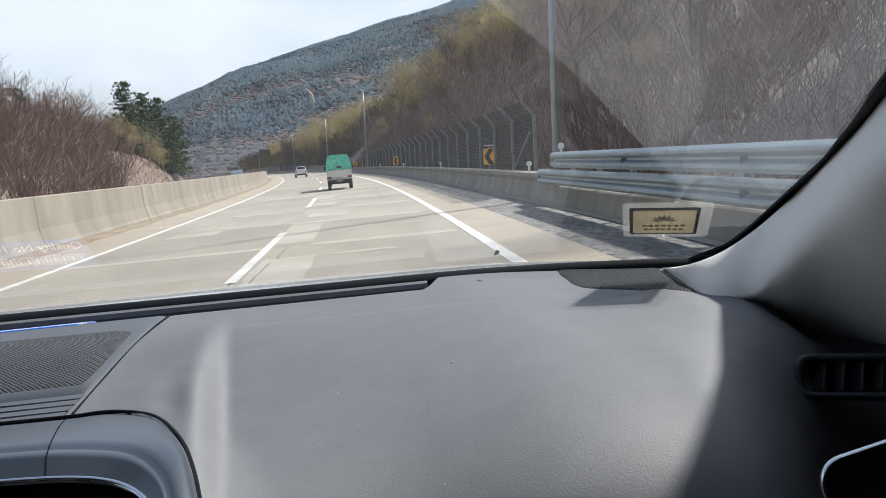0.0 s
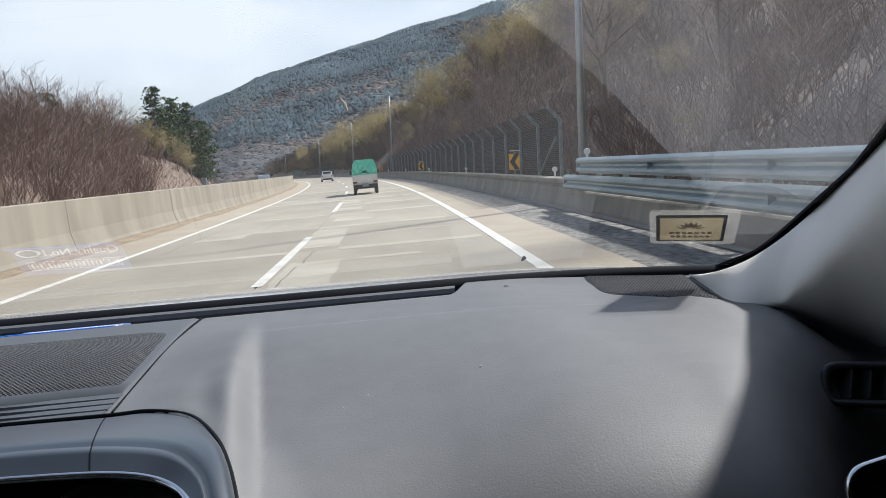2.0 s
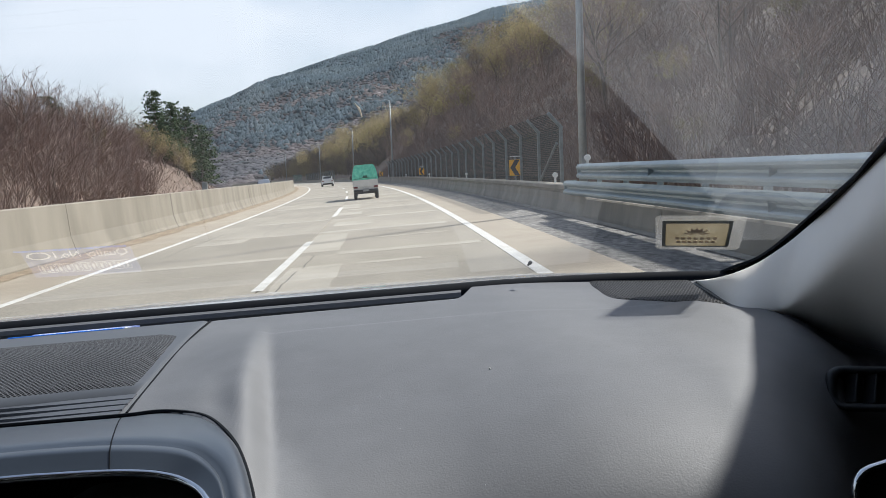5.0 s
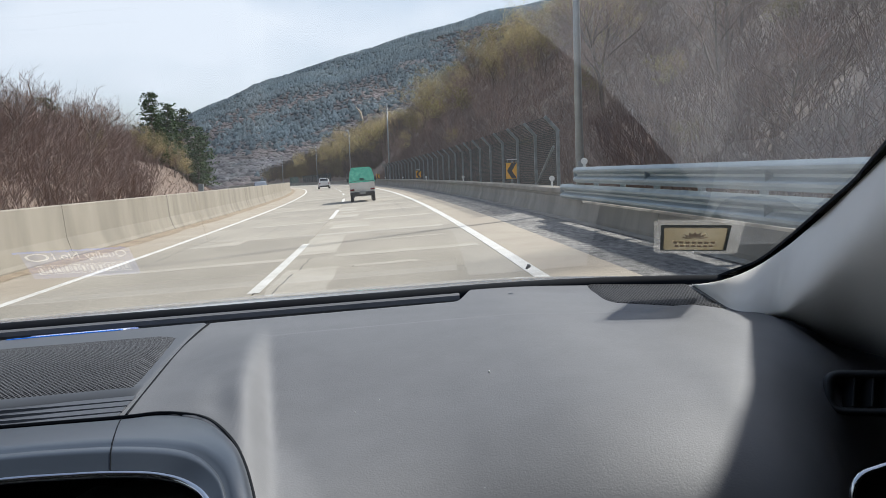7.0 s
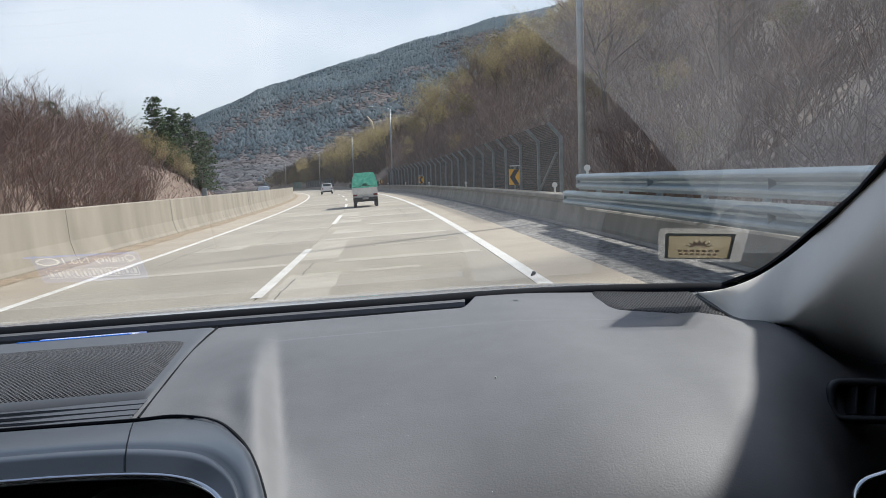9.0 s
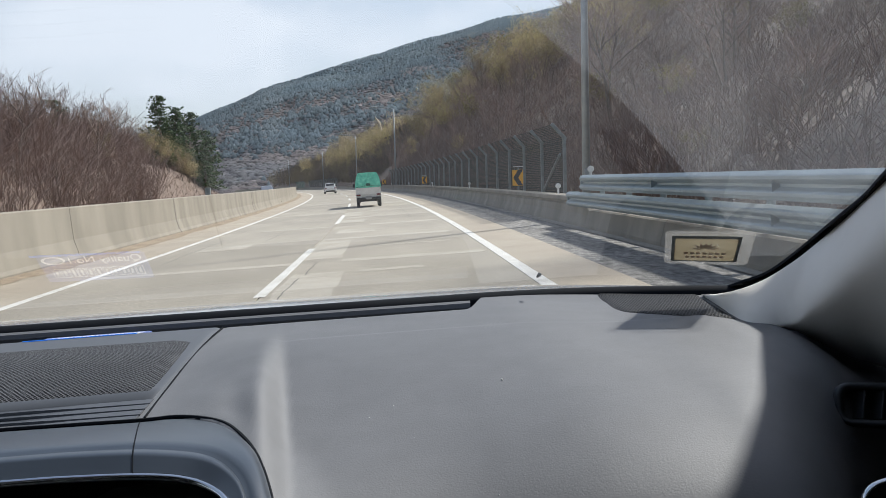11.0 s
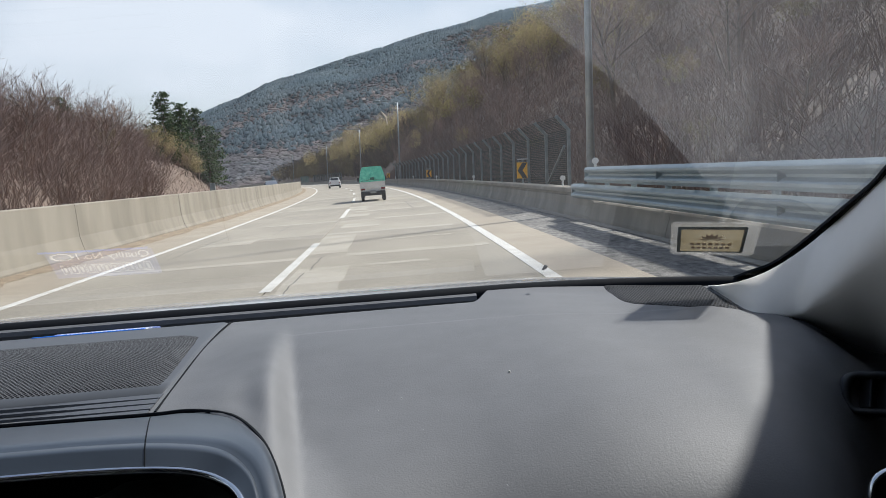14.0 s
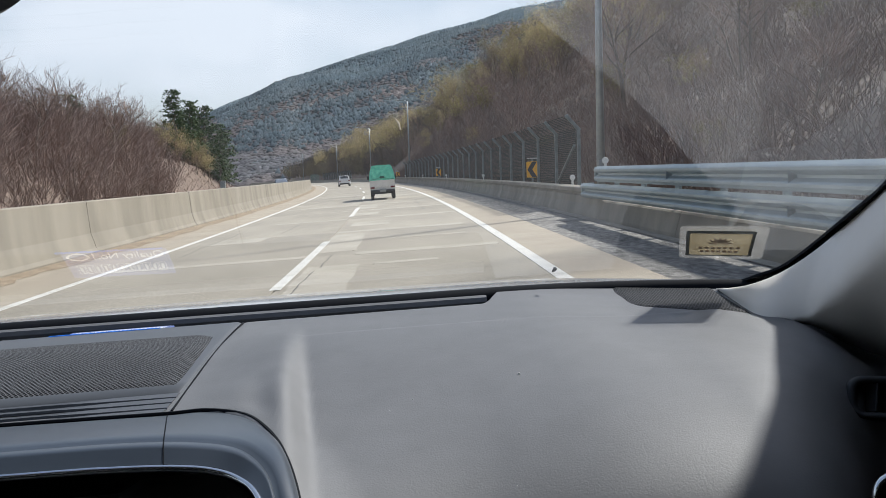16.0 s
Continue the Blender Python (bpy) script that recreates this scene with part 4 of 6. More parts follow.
def pine_tree(seed, height):
    rng = random.Random(seed)
    trunk, needle = Soup(), Soup()
    n = 9
    axis = [Vector((rng.gauss(0, 0.03) * i, rng.gauss(0, 0.03) * i, height * i / n - 0.3)) for i in range(n + 1)]
    for i in range(n):
        trunk.limb(axis[i], axis[i + 1], 0.16 * (1 - i / n) + 0.02, 0.16 * (1 - (i + 1) / n) + 0.02, 6)
    whorls = 22
    for w in range(whorls):
        t = 0.16 + 0.82 * w / whorls
        k = min(n - 1, int(t * n))
        c = axis[k].lerp(axis[k + 1], t * n - k)
        reach = height * 0.34 * (1 - t) ** 0.6 * rng.uniform(0.65, 1.15) + 0.25
        for b in range(7):
            a = rng.uniform(0, 2 * math.pi)
            l = reach * rng.uniform(0.45, 1.15)
            e = c + Vector((l * math.cos(a), l * math.sin(a), l * rng.uniform(-0.12, 0.30)))
            trunk.limb(c, e, 0.03, 0.008)
            for q in range(int(6 + l * 8)):
                m_ = c.lerp(e, rng.uniform(0.25, 1.05))
                needle.quad(m_ + Vector((rng.gauss(0, 0.16), rng.gauss(0, 0.16), rng.gauss(0.06, 0.10))), 0.19, rng, 1.2)
    root = thing("pine_tree", Matrix(), "dark green pine tree with layered branches", "tree", "pines")
    part_of("trunk", trunk.mesh("trunk", M_BARK), root)
    part_of("needles", needle.mesh("needles", M_NEEDLE), root)
    return root


BARE = [bare_tree(10 + i, h, st, 3, None, "bare_tree", "leafless brown broadleaf tree on the dry hillside") for i, (h, st) in enumerate(((8.5, 1), (7.0, 3), (9.5, 1), (6.0, 3), (7.5, 2)))]
YOUNG = [bare_tree(30 + i, h, st, 3, M_LEAF_Y, "budding_tree", "spring tree with thin yellow-green young leaves", 6, 0.085) for i, (h, st) in enumerate(((8.0, 2), (7.0, 3)))]
OLIVE = [bare_tree(40 + i, h, st, 3, M_LEAF_O, "budding_tree", "shrubby tree with sparse dull olive buds", 2, 0.12) for i, (h, st) in enumerate(((6.0, 3), (5.0, 3)))]
PINES = [pine_tree(50 + i, h) for i, h in enumerate((10.0, 8.0))]


def plant(proto, place, rng, lo=0.8, hi=1.2):
    k = rng.uniform(lo, hi)
    made = copy_thing(proto, Matrix.Translation(place) @ pose(0, 0, 0, rng.uniform(-5, 5), rng.uniform(-5, 5), rng.uniform(0, 360)))
    made.scale = (k, k, k * rng.uniform(0.9, 1.1))
    return made


rng = random.Random(77)
for i in range(195):
    s = rng.uniform(14, 270) if i % 5 else rng.uniform(8, 60)
    d = 3.0 + 46 * rng.random() ** 1.4
    p = on_hill(s, d) - Vector((0, 0, 0.2))
    w = noise.noise((s * 0.02, d * 0.04, 20))
    pick = rng.choice(YOUNG) if w > 0.22 and s > 75 and rng.random() < 0.75 else rng.choice(OLIVE) if rng.random() < 0.12 else rng.choice(BARE)
    k = 0.34 + 0.66 * min(1.0, max(0.0, d - 4.0) / 18)
    plant(pick, p, rng, 0.65 * k, 1.05 * k)
for s, d in ((17, 7.5), (24, 11), (31, 8), (39, 12), (47, 8.5), (20, 15), (56, 11), (12, 10)):
    plant(BARE[int(s) % 3 if int(s) % 3 != 1 else 4], on_hill(s, d) - Vector((0, 0, 0.2)), rng, 0.75, 0.95)
for i in range(38):
    s, d = rng.uniform(52, 125), rng.uniform(9, 44)
    plant(rng.choice(YOUNG + OLIVE), on_hill(s, d) - Vector((0, 0, 0.2)), rng, 0.75, 1.2)
for i in range(46):
    s, d = rng.uniform(112, 320), rng.uniform(4, 40)
    plant(rng.choice(YOUNG + OLIVE), on_hill(s, d) - Vector((0, 0, 0.2)), rng, 0.8, 1.25)
for i in range(200):
    s, d = rng.uniform(26, 132), 1.5 + 18 * rng.random()
    if s > 80 and d < 8:
        d += 8
    q = rng.random()
    big = 1.0
    plant(rng.choice(BARE) if q < 0.82 else rng.choice(OLIVE), on_bank(s, d) - Vector((0, 0, 0.2)), rng, 0.42 * big, 0.74 * big)
for s, d, k in ((120, 3.2, 1.05), (126, 2.2, 1.0), (115, 4.6, 1.1), (110, 5.6, 0.95), (131, 2.4, 0.8), (119, 6.5, 0.9), (78, 9.0, 0.62), (83, 10.5, 0.60)):
    made = copy_thing(PINES[int(s) % 2], Matrix.Translation(on_bank(s, d) - Vector((0, 0, 0.3))) @ pose(0, 0, 0, 0, 0, s * 37))
    made.scale = (k, k, k)
for s, d, k in ((40, 7.5, 0.80), (44, 7.0, 0.82), (49, 8.5, 0.86), (54, 7.0, 0.80), (60, 9.0, 0.84), (66, 8.0, 0.74), (71, 8.0, 0.74), (86, 8.0, 0.80), (93, 7.0, 0.74)):
    plant(BARE[(0, 2)[int(s) % 2]], on_bank(s, d) - Vector((0, 0, 0.2)), rng, k, k * 1.05)
for s, d, k in ((98, 4.6, 0.66), (104, 4.0, 0.70), (108, 3.2, 0.62), (113, 3.0, 0.60), (31, 1.6, 0.24)):
    plant(YOUNG[int(s) % 2], on_bank(s, d) - Vector((0, 0, 0.2)), rng, k, k * 1.05)
for i, ob in enumerate(BARE + YOUNG + OLIVE + PINES):
    ob.matrix_world = Matrix.Translation(on_hill(-30 - 9 * i, 8.0 + (i * 5) % 9))

# dry brush over the near slope, too thick to count
brush = Soup()
for i in range(28000):
    s, d = rng.uniform(2, 130), 0.9 + 34 * rng.random() ** 1.5
    p = on_hill(s, d)
    h = rng.uniform(0.5, 1.5)
    for k in range(3):
        way = Vector((rng.gauss(0, 0.6), rng.gauss(0, 0.6), 1)).normalized()
        side = Vector((rng.gauss(0, 0.4), 1, rng.gauss(0, 0.4)))
        brush.sliver(p, p + way * h * rng.uniform(0.6, 1.1), 0.013, 0.005, side)
for i in range(14000):
    s, d = rng.uniform(20, 150), 0.5 + 16 * rng.random()
    if s > 78 and d < 7 and rng.random() < 0.85:
        continue
    p = on_bank(s, d)
    for k in range(3):
        way = Vector((rng.gauss(0, 0.6), rng.gauss(0, 0.6), 1)).normalized()
        side = Vector((rng.gauss(0, 0.4), 1, rng.gauss(0, 0.4)))
        brush.sliver(p, p + way * rng.uniform(0.5, 1.3), 0.016, 0.006, side)
tagged(new("brush", brush.mesh("brush", M_TWIG)), "tangled dry brown brush covering the slopes", "brush", kind="stuff")

weeds = Soup()
for i in range(5000):
    s, u = rng.uniform(16, 110), rng.uniform(6.7, 8.4)
    p = rp(s, u, 0.2)
    weeds.limb(p, p + Vector((rng.gauss(0, 0.12), rng.gauss(0, 0.12), rng.uniform(0.12, 0.5))), 0.012, 0.003)
tagged(new("weeds", weeds.mesh("weeds", M_LEAF_O)), "low green and straw weeds behind the wall", "weeds", kind="stuff")

# thick leafless scrub between the trees
scrub = Soup()
for i in range(2000):
    if i % 6:
        s, d = rng.uniform(22, 135), 1.0 + 16 * rng.random()
        if s > 82 and d < 7:
            d += 7
        p = on_bank(s, d)
    else:
        p = on_hill(rng.uniform(52, 235), 3 + 30 * rng.random())
    size = rng.uniform(1.8, 5.2)
    for k in range(9):
        way = Vector((rng.gauss(0, 0.42), rng.gauss(0, 0.42), 1)).normalized()
        q = p + way * size * rng.uniform(0.6, 1.1)
        scrub.sliver(p, q, 0.016, 0.008, Vector((0.2, 1, 0.1)))
        for b in range(7):
            f0 = p.lerp(q, rng.uniform(0.25, 1.0))
            out = (way + Vector((rng.gauss(0, 0.8), rng.gauss(0, 0.8), rng.gauss(0.1, 0.4)))).normalized()
            scrub.sliver(f0, f0 + out * size * rng.uniform(0.15, 0.4), 0.010, 0.004, Vector((rng.gauss(0, 0.5), 1, rng.gauss(0, 0.5))))
tagged(new("scrub", scrub.mesh("scrub", M_TWIG)), "thick leafless reddish-brown scrub between the trees", "scrub", kind="stuff")

# pale dead branches fallen across the near slope
dead = Soup()
for i in range(150):
    s, d = rng.uniform(7, 42), 1.2 + 13 * rng.random()
    p = on_hill(s, d) + Vector((0, 0, 0.25))
    way = rp(s + 1, 6.7 + d, 0) - rp(s, 6.7 + d, 0)
    for k in range(4):
        q = p + way * rng.uniform(0.25, 0.5) + Vector((rng.gauss(0, 0.05), rng.gauss(0, 0.05), rng.gauss(0.0, 0.07)))
        dead.limb(p, q, 0.016 - 0.003 * k, 0.013 - 0.003 * k)
        p = q
tagged(new("dead_branches", dead.mesh("dead_branches", M_PALETWIG)), "pale dead branches fallen across the dry slope", "branches", kind="stuff")

# woods of the mountain: haze-tinted crowns of pines and bare trees up to the ridge
pine_tops, bare_tops = Soup(), Soup()
for i in range(56000):
    az = rng.uniform(-30, 14)
    r = 330 + 628 * rng.random() ** 0.8 if i % 6 else 958 - 60 * rng.random() ** 2
    p = mountain(az, r)
    drift = 1.1 * noise.noise((p.x * 0.009, p.y * 0.009, 6)) + 0.5 * noise.noise((p.x * 0.03, p.y * 0.03, 9))
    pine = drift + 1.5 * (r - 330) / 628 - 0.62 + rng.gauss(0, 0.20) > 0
    w = rng.uniform(1.3, 2.4) if pine else rng.uniform(1.6, 3.0)
    h = rng.uniform(2.0, 3.8) if pine else rng.uniform(1.2, 2.0)
    if r > 935:
        p, h = p + Vector((0, 0, 0.6)), h * 1.6
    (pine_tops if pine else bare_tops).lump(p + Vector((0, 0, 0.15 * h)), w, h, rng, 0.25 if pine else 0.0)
tagged(new("pine_tree_tops", pine_tops.mesh("pine_tree_tops", M_HAZE_PINE, True)), "pine crowns over the mountain, tinted blue for haze", "woods", kind="stuff")
tagged(new("bare_tree_tops", bare_tops.mesh("bare_tree_tops", M_HAZE_BARE, True)), "grey-brown leafless crowns over the mountain, greyed for haze", "woods", kind="stuff")
mid = Soup()


def far_tree(p, height):
    """A slight bare tree: a fan of thin twigs with tufts of buds."""
    for k in range(6):
        way = Vector((rng.gauss(0, 0.3), rng.gauss(0, 0.3), 1)).normalized()
        q = p + way * height * rng.uniform(0.55, 1.0)
        mid.sliver(p, q, 0.05, 0.03, Vector((rng.gauss(0, 0.3), 1, 0.1)))
        for b in range(3):
            f0 = p.lerp(q, rng.uniform(0.35, 1.0))
            mid.quad(f0 + Vector((rng.gauss(0, 0.3), rng.gauss(0, 0.3), rng.gauss(0, 0.3))), rng.uniform(0.14, 0.34), rng)


for i in range(7000):
    s, d = 150 + 360 * rng.random() ** 1.2, 3 + 90 * rng.random() ** 1.3
    far_tree(on_hill(s, d), rng.uniform(3.0, 6.5))
for i in range(1500):
    s, d = rng.uniform(110, 330), 9 + 95 * rng.random()
    far_tree(on_bank(s, d), rng.uniform(3.0, 6.0))
tagged(new("valley_woods", mid.mesh("valley_woods", M_MID)), "far brown and budding woods along the valley", "woods", kind="stuff")
# pale yellow budding trees near the lamps further on
for s, d, k in ((246, 5, 1.3), (255, 8, 1.4), (240, 9, 1.3), (225, 5, 1.4), (216, 9, 1.45), (230, 13, 1.4), (285, 5, 1.2), (200, 6, 1.4), (190, 10, 1.5), (178, 7, 1.4), (262, 14, 1.5), (208, 16, 1.5)):
    plant(YOUNG[int(s) % 2], on_hill(s, d) - Vector((0, 0, 0.2)), rng, 0.9 * k, 1.0 * k)


# ---- vehicles ----
def wheel(parent, x, y, r, w):
    hub = new("wheel")
    hub.parent = parent
    hub.location = (x, y, r)
    bm = bmesh.new()
    add_tube(bm, [(-w / 2, 0, 0), (-w / 2 + 0.02, 0, 0), (w / 2 - 0.02, 0, 0), (w / 2, 0, 0)], [r * 0.86, r, r, r * 0.86], 20)
    part("tyre", bm, M_TYRE, hub)
    bm = bmesh.new()
    add_tube(bm, [(-w / 2 - 0.004, 0, 0), (w / 2 + 0.004, 0, 0)], r * 0.6, 14)
    part("rim", bm, M_POLE, hub)


def body(bm, rows):
    """A rounded body from half-sections (y, [(x, z) ...]) mirrored to both sides."""
    secs = []
    for y, half in rows:
        secs.append([(x, y, z) for x, z in half] + [(-x, y, z) for x, z in half[::-1]])
    add_loft(bm, secs, closed=True, cap=True)


def small_truck():
    root = thing("small_truck", Matrix(), "small pale pickup truck with a green tarpaulin over its load", "truck")
    bm = bmesh.new()
    body(bm, [(y, [(0.60, 0.46), (0.66, 0.50), (0.67, 0.90), (0.66, 1.05)]) for y in (-1.60, -1.58, 0.30)])
    part("cargo_bed", bm, M_TRUCK, root, "pale dusty steel cargo bed")
    bm = bmesh.new()
    add_box(bm, 0, -1.615, 0.86, 1.24, 0.03, 0.36, 0.01)
    part("tailgate", bm, M_TRUCK, root)
    bm = bmesh.new()
    prof = [(0.69, 1.02), (0.685, 1.15), (0.655, 1.38), (0.60, 1.62), (0.54, 1.76), (0.50, 1.83), (0.40, 1.845), (0.25, 1.835), (0.10, 1.85)]
    full = prof + [(-x, z) for x, z in prof[::-1]]
    rows = []
    for y in steps(-1.58, 0.34, 16):
        rows.append([Vector((x, y, z)) + Vector((1, 0, 1)) * 0.022 * noise.noise((x * 6, y * 5, z * 5)) for x, z in full])
    add_loft(bm, rows)
    n = 12
    back = []
    for i in range(len(prof)):
        x1, z = prof[i]
        row = []
        for j in range(n + 1):
            x = x1 * (1 - 2 * j / n)
            edge = min(1.0, 4 * (1 - abs(1 - 2 * j / n)))
            fold = 0.045 * noise.noise((x * 5, 3.0, z * 4)) + 0.02 * noise.noise((x * 11, 7.0, z * 9))
            sag = -0.05 * math.exp(-((z - 1.22) / 0.13) ** 2)
            row.append((x, -1.58 + edge * (fold + sag - 0.02), z))
        back.append(row)
    add_loft(bm, back)
    part("tarpaulin", bm, M_TARP, root, "bright green tarpaulin, strapped and creased", smooth=True)
    for x in (-0.38, 0.38):
        bm = bmesh.new()
        add_tube(bm, [(x * 1.7, -1.64, 1.08), (x * 0.6, -1.69, 1.13), (x * 0.2, -1.67, 1.2)], 0.010, 6)
        part("strap", bm, M_BLACK, root)
    bm = bmesh.new()
    add_box(bm, 0.0, -1.655, 1.20, 0.22, 0.03, 0.14, 0.012)
    part("dark_patch", bm, mat("tarp_dark_green", (0.015, 0.13, 0.085), None, 0.5), root, "darker green patch in the middle of the tarpaulin")
    bm = bmesh.new()
    body(bm, [(0.40, [(0.62, 0.36), (0.69, 0.45), (0.69, 1.05), (0.62, 1.66), (0.55, 1.74)]), (1.30, [(0.62, 0.36), (0.69, 0.45), (0.69, 1.05), (0.60, 1.66), (0.52, 1.72)]), (1.72, [(0.60, 0.36), (0.66, 0.45), (0.66, 0.95), (0.60, 1.1), (0.5, 1.12)])])
    part("cab", bm, M_TRUCK, root)
    bm = bmesh.new()
    add_box(bm, 0, -1.66, 0.47, 1.30, 0.10, 0.13, 0.02)
    part("bumper", bm, M_DARK, root, "black rear bumper")
    bm = bmesh.new()
    add_box(bm, 0, -0.3, 0.36, 0.9, 2.4, 0.12, 0.02)
    part("chassis", bm, M_DARK, root)
    for x in (-0.54, 0.54):
        bm = bmesh.new()
        add_box(bm, x, -1.64, 0.66, 0.22, 0.05, 0.09, 0.012)
        lamp = part("tail_lamp", bm, M_RED, root, "red tail lamp")
        bm = bmesh.new()
        add_box(bm, x * 0.72, -1.645, 0.66, 0.06, 0.05, 0.08, 0.01)
        part("reversing_lamp", bm, M_WHITE, lamp)
        bm = bmesh.new()
        add_box(bm, x * 1.42, 1.25, 1.18, 0.13, 0.07, 0.22, 0.02)
        mirror = part("mirror", bm, M_DARK, root)
        for y in (-1.05, 1.15):
            wheel(root, x * 1.07, y, 0.27, 0.17)
    bm = bmesh.new()
    add_box(bm, 0, -1.715, 0.50, 0.33, 0.012, 0.16, 0.004)
    plate = part("number_plate", bm, mat("dull_plate", (0.33, 0.34, 0.33), None, 0.5), root, "dull pale number plate")
    for x in (-0.25, 0.25):
        bm = bmesh.new()
        add_box(bm, x * 2.1, -1.62, 0.36, 0.16, 0.012, 0.26, 0.004)
        part("mud_flap", bm, M_TYRE, root)
    return root


TRUCK = small_truck()
TRUCK.matrix_world = road_plane(46.6, 1.14)


def suv(paint, label):
    root = thing("suv", Matrix(), label, "car")
    lower = [(0.80, 0.30), (0.90, 0.42), (0.92, 0.70), (0.90, 0.98)]
    bm = bmesh.new()
    body(bm, [(-2.20, [(0.70, 0.36), (0.80, 0.45), (0.82, 0.70), (0.78, 0.95)]), (-2.10, lower), (0.4, lower), (1.3, [(0.80, 0.30), (0.90, 0.42), (0.90, 0.68), (0.84, 0.94)]), (2.2, [(0.66, 0.34), (0.76, 0.45), (0.76, 0.62), (0.66, 0.78)])])
    part("body", bm, paint, root, smooth=False)
    bm = bmesh.new()
    body(bm, [(-2.05, [(0.80, 0.95), (0.78, 1.05), (0.70, 1.2)]), (-1.65, [(0.86, 0.95), (0.80, 1.2), (0.66, 1.62)]), (-0.2, [(0.87, 0.95), (0.82, 1.2), (0.66, 1.66)]), (0.5, [(0.87, 0.95), (0.80, 1.2), (0.62, 1.6)]), (1.15, [(0.84, 0.95), (0.78, 1.0), (0.6, 1.02)])])
    part("cabin", bm, paint, root)
    bm = bmesh.new()
    add_box(bm, 0, 0, 0, 1.22, 0.03, 0.46, 0.01, Matrix.Translation((0, -1.86, 1.42)) @ pose(0, 0, 0, -44, 0, 0))
    part("rear_window", bm, M_DARKGLASS, root, "dark rear window")
    bm = bmesh.new()
    add_box(bm, 0, -2.19, 0.42, 1.5, 0.10, 0.22, 0.03)
    part("bumper", bm, M_DARK, root)
    bm = bmesh.new()
    add_box(bm, 0, -2.215, 0.80, 0.5, 0.02, 0.12, 0.005)
    part("number_plate", bm, M_WHITE, root)
    for x in (-0.72, 0.72):
        bm = bmesh.new()
        add_box(bm, x, -2.17, 0.86, 0.26, 0.10, 0.15, 0.02)
        part("tail_lamp", bm, M_RED, root, "red tail lamp")
        bm = bmesh.new()
        add_box(bm, x * 1.15, -0.5, 1.26, 0.03, 1.9, 0.26, 0.01, Matrix.Translation((x * 1.15, 0, 1.26)) @ pose(0, 0, 0, 0, -22 if x > 0 else 22, 0) @ Matrix.Translation((-x * 1.15, 0, -1.26)))
        part("side_window", bm, M_DARKGLASS, root)
        for y in (-1.35, 1.35):
            wheel(root, x * 1.12, y, 0.34, 0.22)
    return root


SUV = suv(M_CARW, "white sport utility car driving ahead on the concrete lane")
SUV.matrix_world = road_plane(117, -1.05) @ Matrix.Scale(0.88, 4)
ONC = suv(mat("grey_car_paint", (0.22, 0.25, 0.30), (0.20, 0.23, 0.28), 0.25, coat=0.5), "grey car on the far side of the median")
ONC.matrix_world = road_plane(104, -9.0) @ pose(0, 0, 0, 0, 0, 180)


# ---- cabin of the camera's own car, measured from the lens ----
CABIN = CAR @ pose(0, 0, EYE)
SLOPE = radians(22.0)           # rake of the windscreen


def base_y(x):
    """Line where the windscreen meets the dashboard."""
    return 1.285 - 0.035 * x - 0.8 * max(0.0, x - 0.1) ** 2


def on_glass(x, v, out=0.0):
    """A place v metres up the windscreen, out metres outside it."""
    bow = 0.05 * max(0.0, x - 0.1) ** 2
    return Vector((x, base_y(x) - v * math.cos(SLOPE) + out * math.sin(SLOPE), -0.185 + v * math.sin(SLOPE) - bow * v + out * math.cos(SLOPE)))


def smooth01(t):
    t = max(0.0, min(1.0, t))
    return t * t * (3 - 2 * t)


DASH_ROLL = [(0.24, -0.80), (0.40, -0.58), (0.50, -0.40), (0.535, -0.298), (0.56, -0.258), (0.60, -0.229), (0.66, -0.2075), (0.72, -0.1965), (0.85, -0.1835), (0.97, -0.178), (1.13, -0.180), (1.30, -0.184)]
DASH_Y = [(0.24, -0.60), (0.32, -0.46), (0.40, -0.335), (0.48, -0.265), (0.58, -0.2165), (0.70, -0.194), (0.85, -0.183), (0.97, -0.178), (1.13, -0.180), (1.30, -0.184)]


def poly(knots, x):
    """Catmull-Rom through the knots."""
    if x <= knots[0][0]:
        return knots[0][1]
    if x >= knots[-1][0]:
        return knots[-1][1]
    for i in range(len(knots) - 1):
        if x <= knots[i + 1][0]:
            x0, y0 = knots[i]
            x1, y1 = knots[i + 1]
            ym, yn = knots[max(0, i - 1)], knots[min(len(knots) - 1, i + 2)]
            m0 = (y1 - ym[1]) / (x1 - ym[0])
            m1 = (yn[1] - y0) / (yn[0] - x0)
            h = x1 - x0
            t = (x - x0) / h
            return (2 * t ** 3 - 3 * t * t + 1) * y0 + (t ** 3 - 2 * t * t + t) * h * m0 + (3 * t * t - 2 * t ** 3) * y1 + (t ** 3 - t * t) * h * m1


def hood_x(y):
    """Plan outline of the display hood."""
    return spline_line([(0.40, -0.0900), (0.46, -0.0935), (0.50, -0.0965), (0.55, -0.1054), (0.58, -0.1133), (0.606, -0.1218), (0.634, -0.1326), (0.665, -0.1483), (0.692, -0.166), (0.710, -0.1866), (0.719, -0.2128), (0.7215, -0.2424), (0.723, -0.6), (0.80, -1.2)], y)


HOOD_LINE = [(hood_x(0.40 + 0.004 * k), 0.40 + 0.004 * k) for k in range(81)]


def hood_gap(x, y):
    """Distance in plan from the display hood, nought under it."""
    if y > 0.70 and x < -0.21:
        return max(0.0, y - 0.722)
    if x < hood_x(y):
        return 0.0
    return min(math.hypot(x - a, y - b) for a, b in HOOD_LINE)


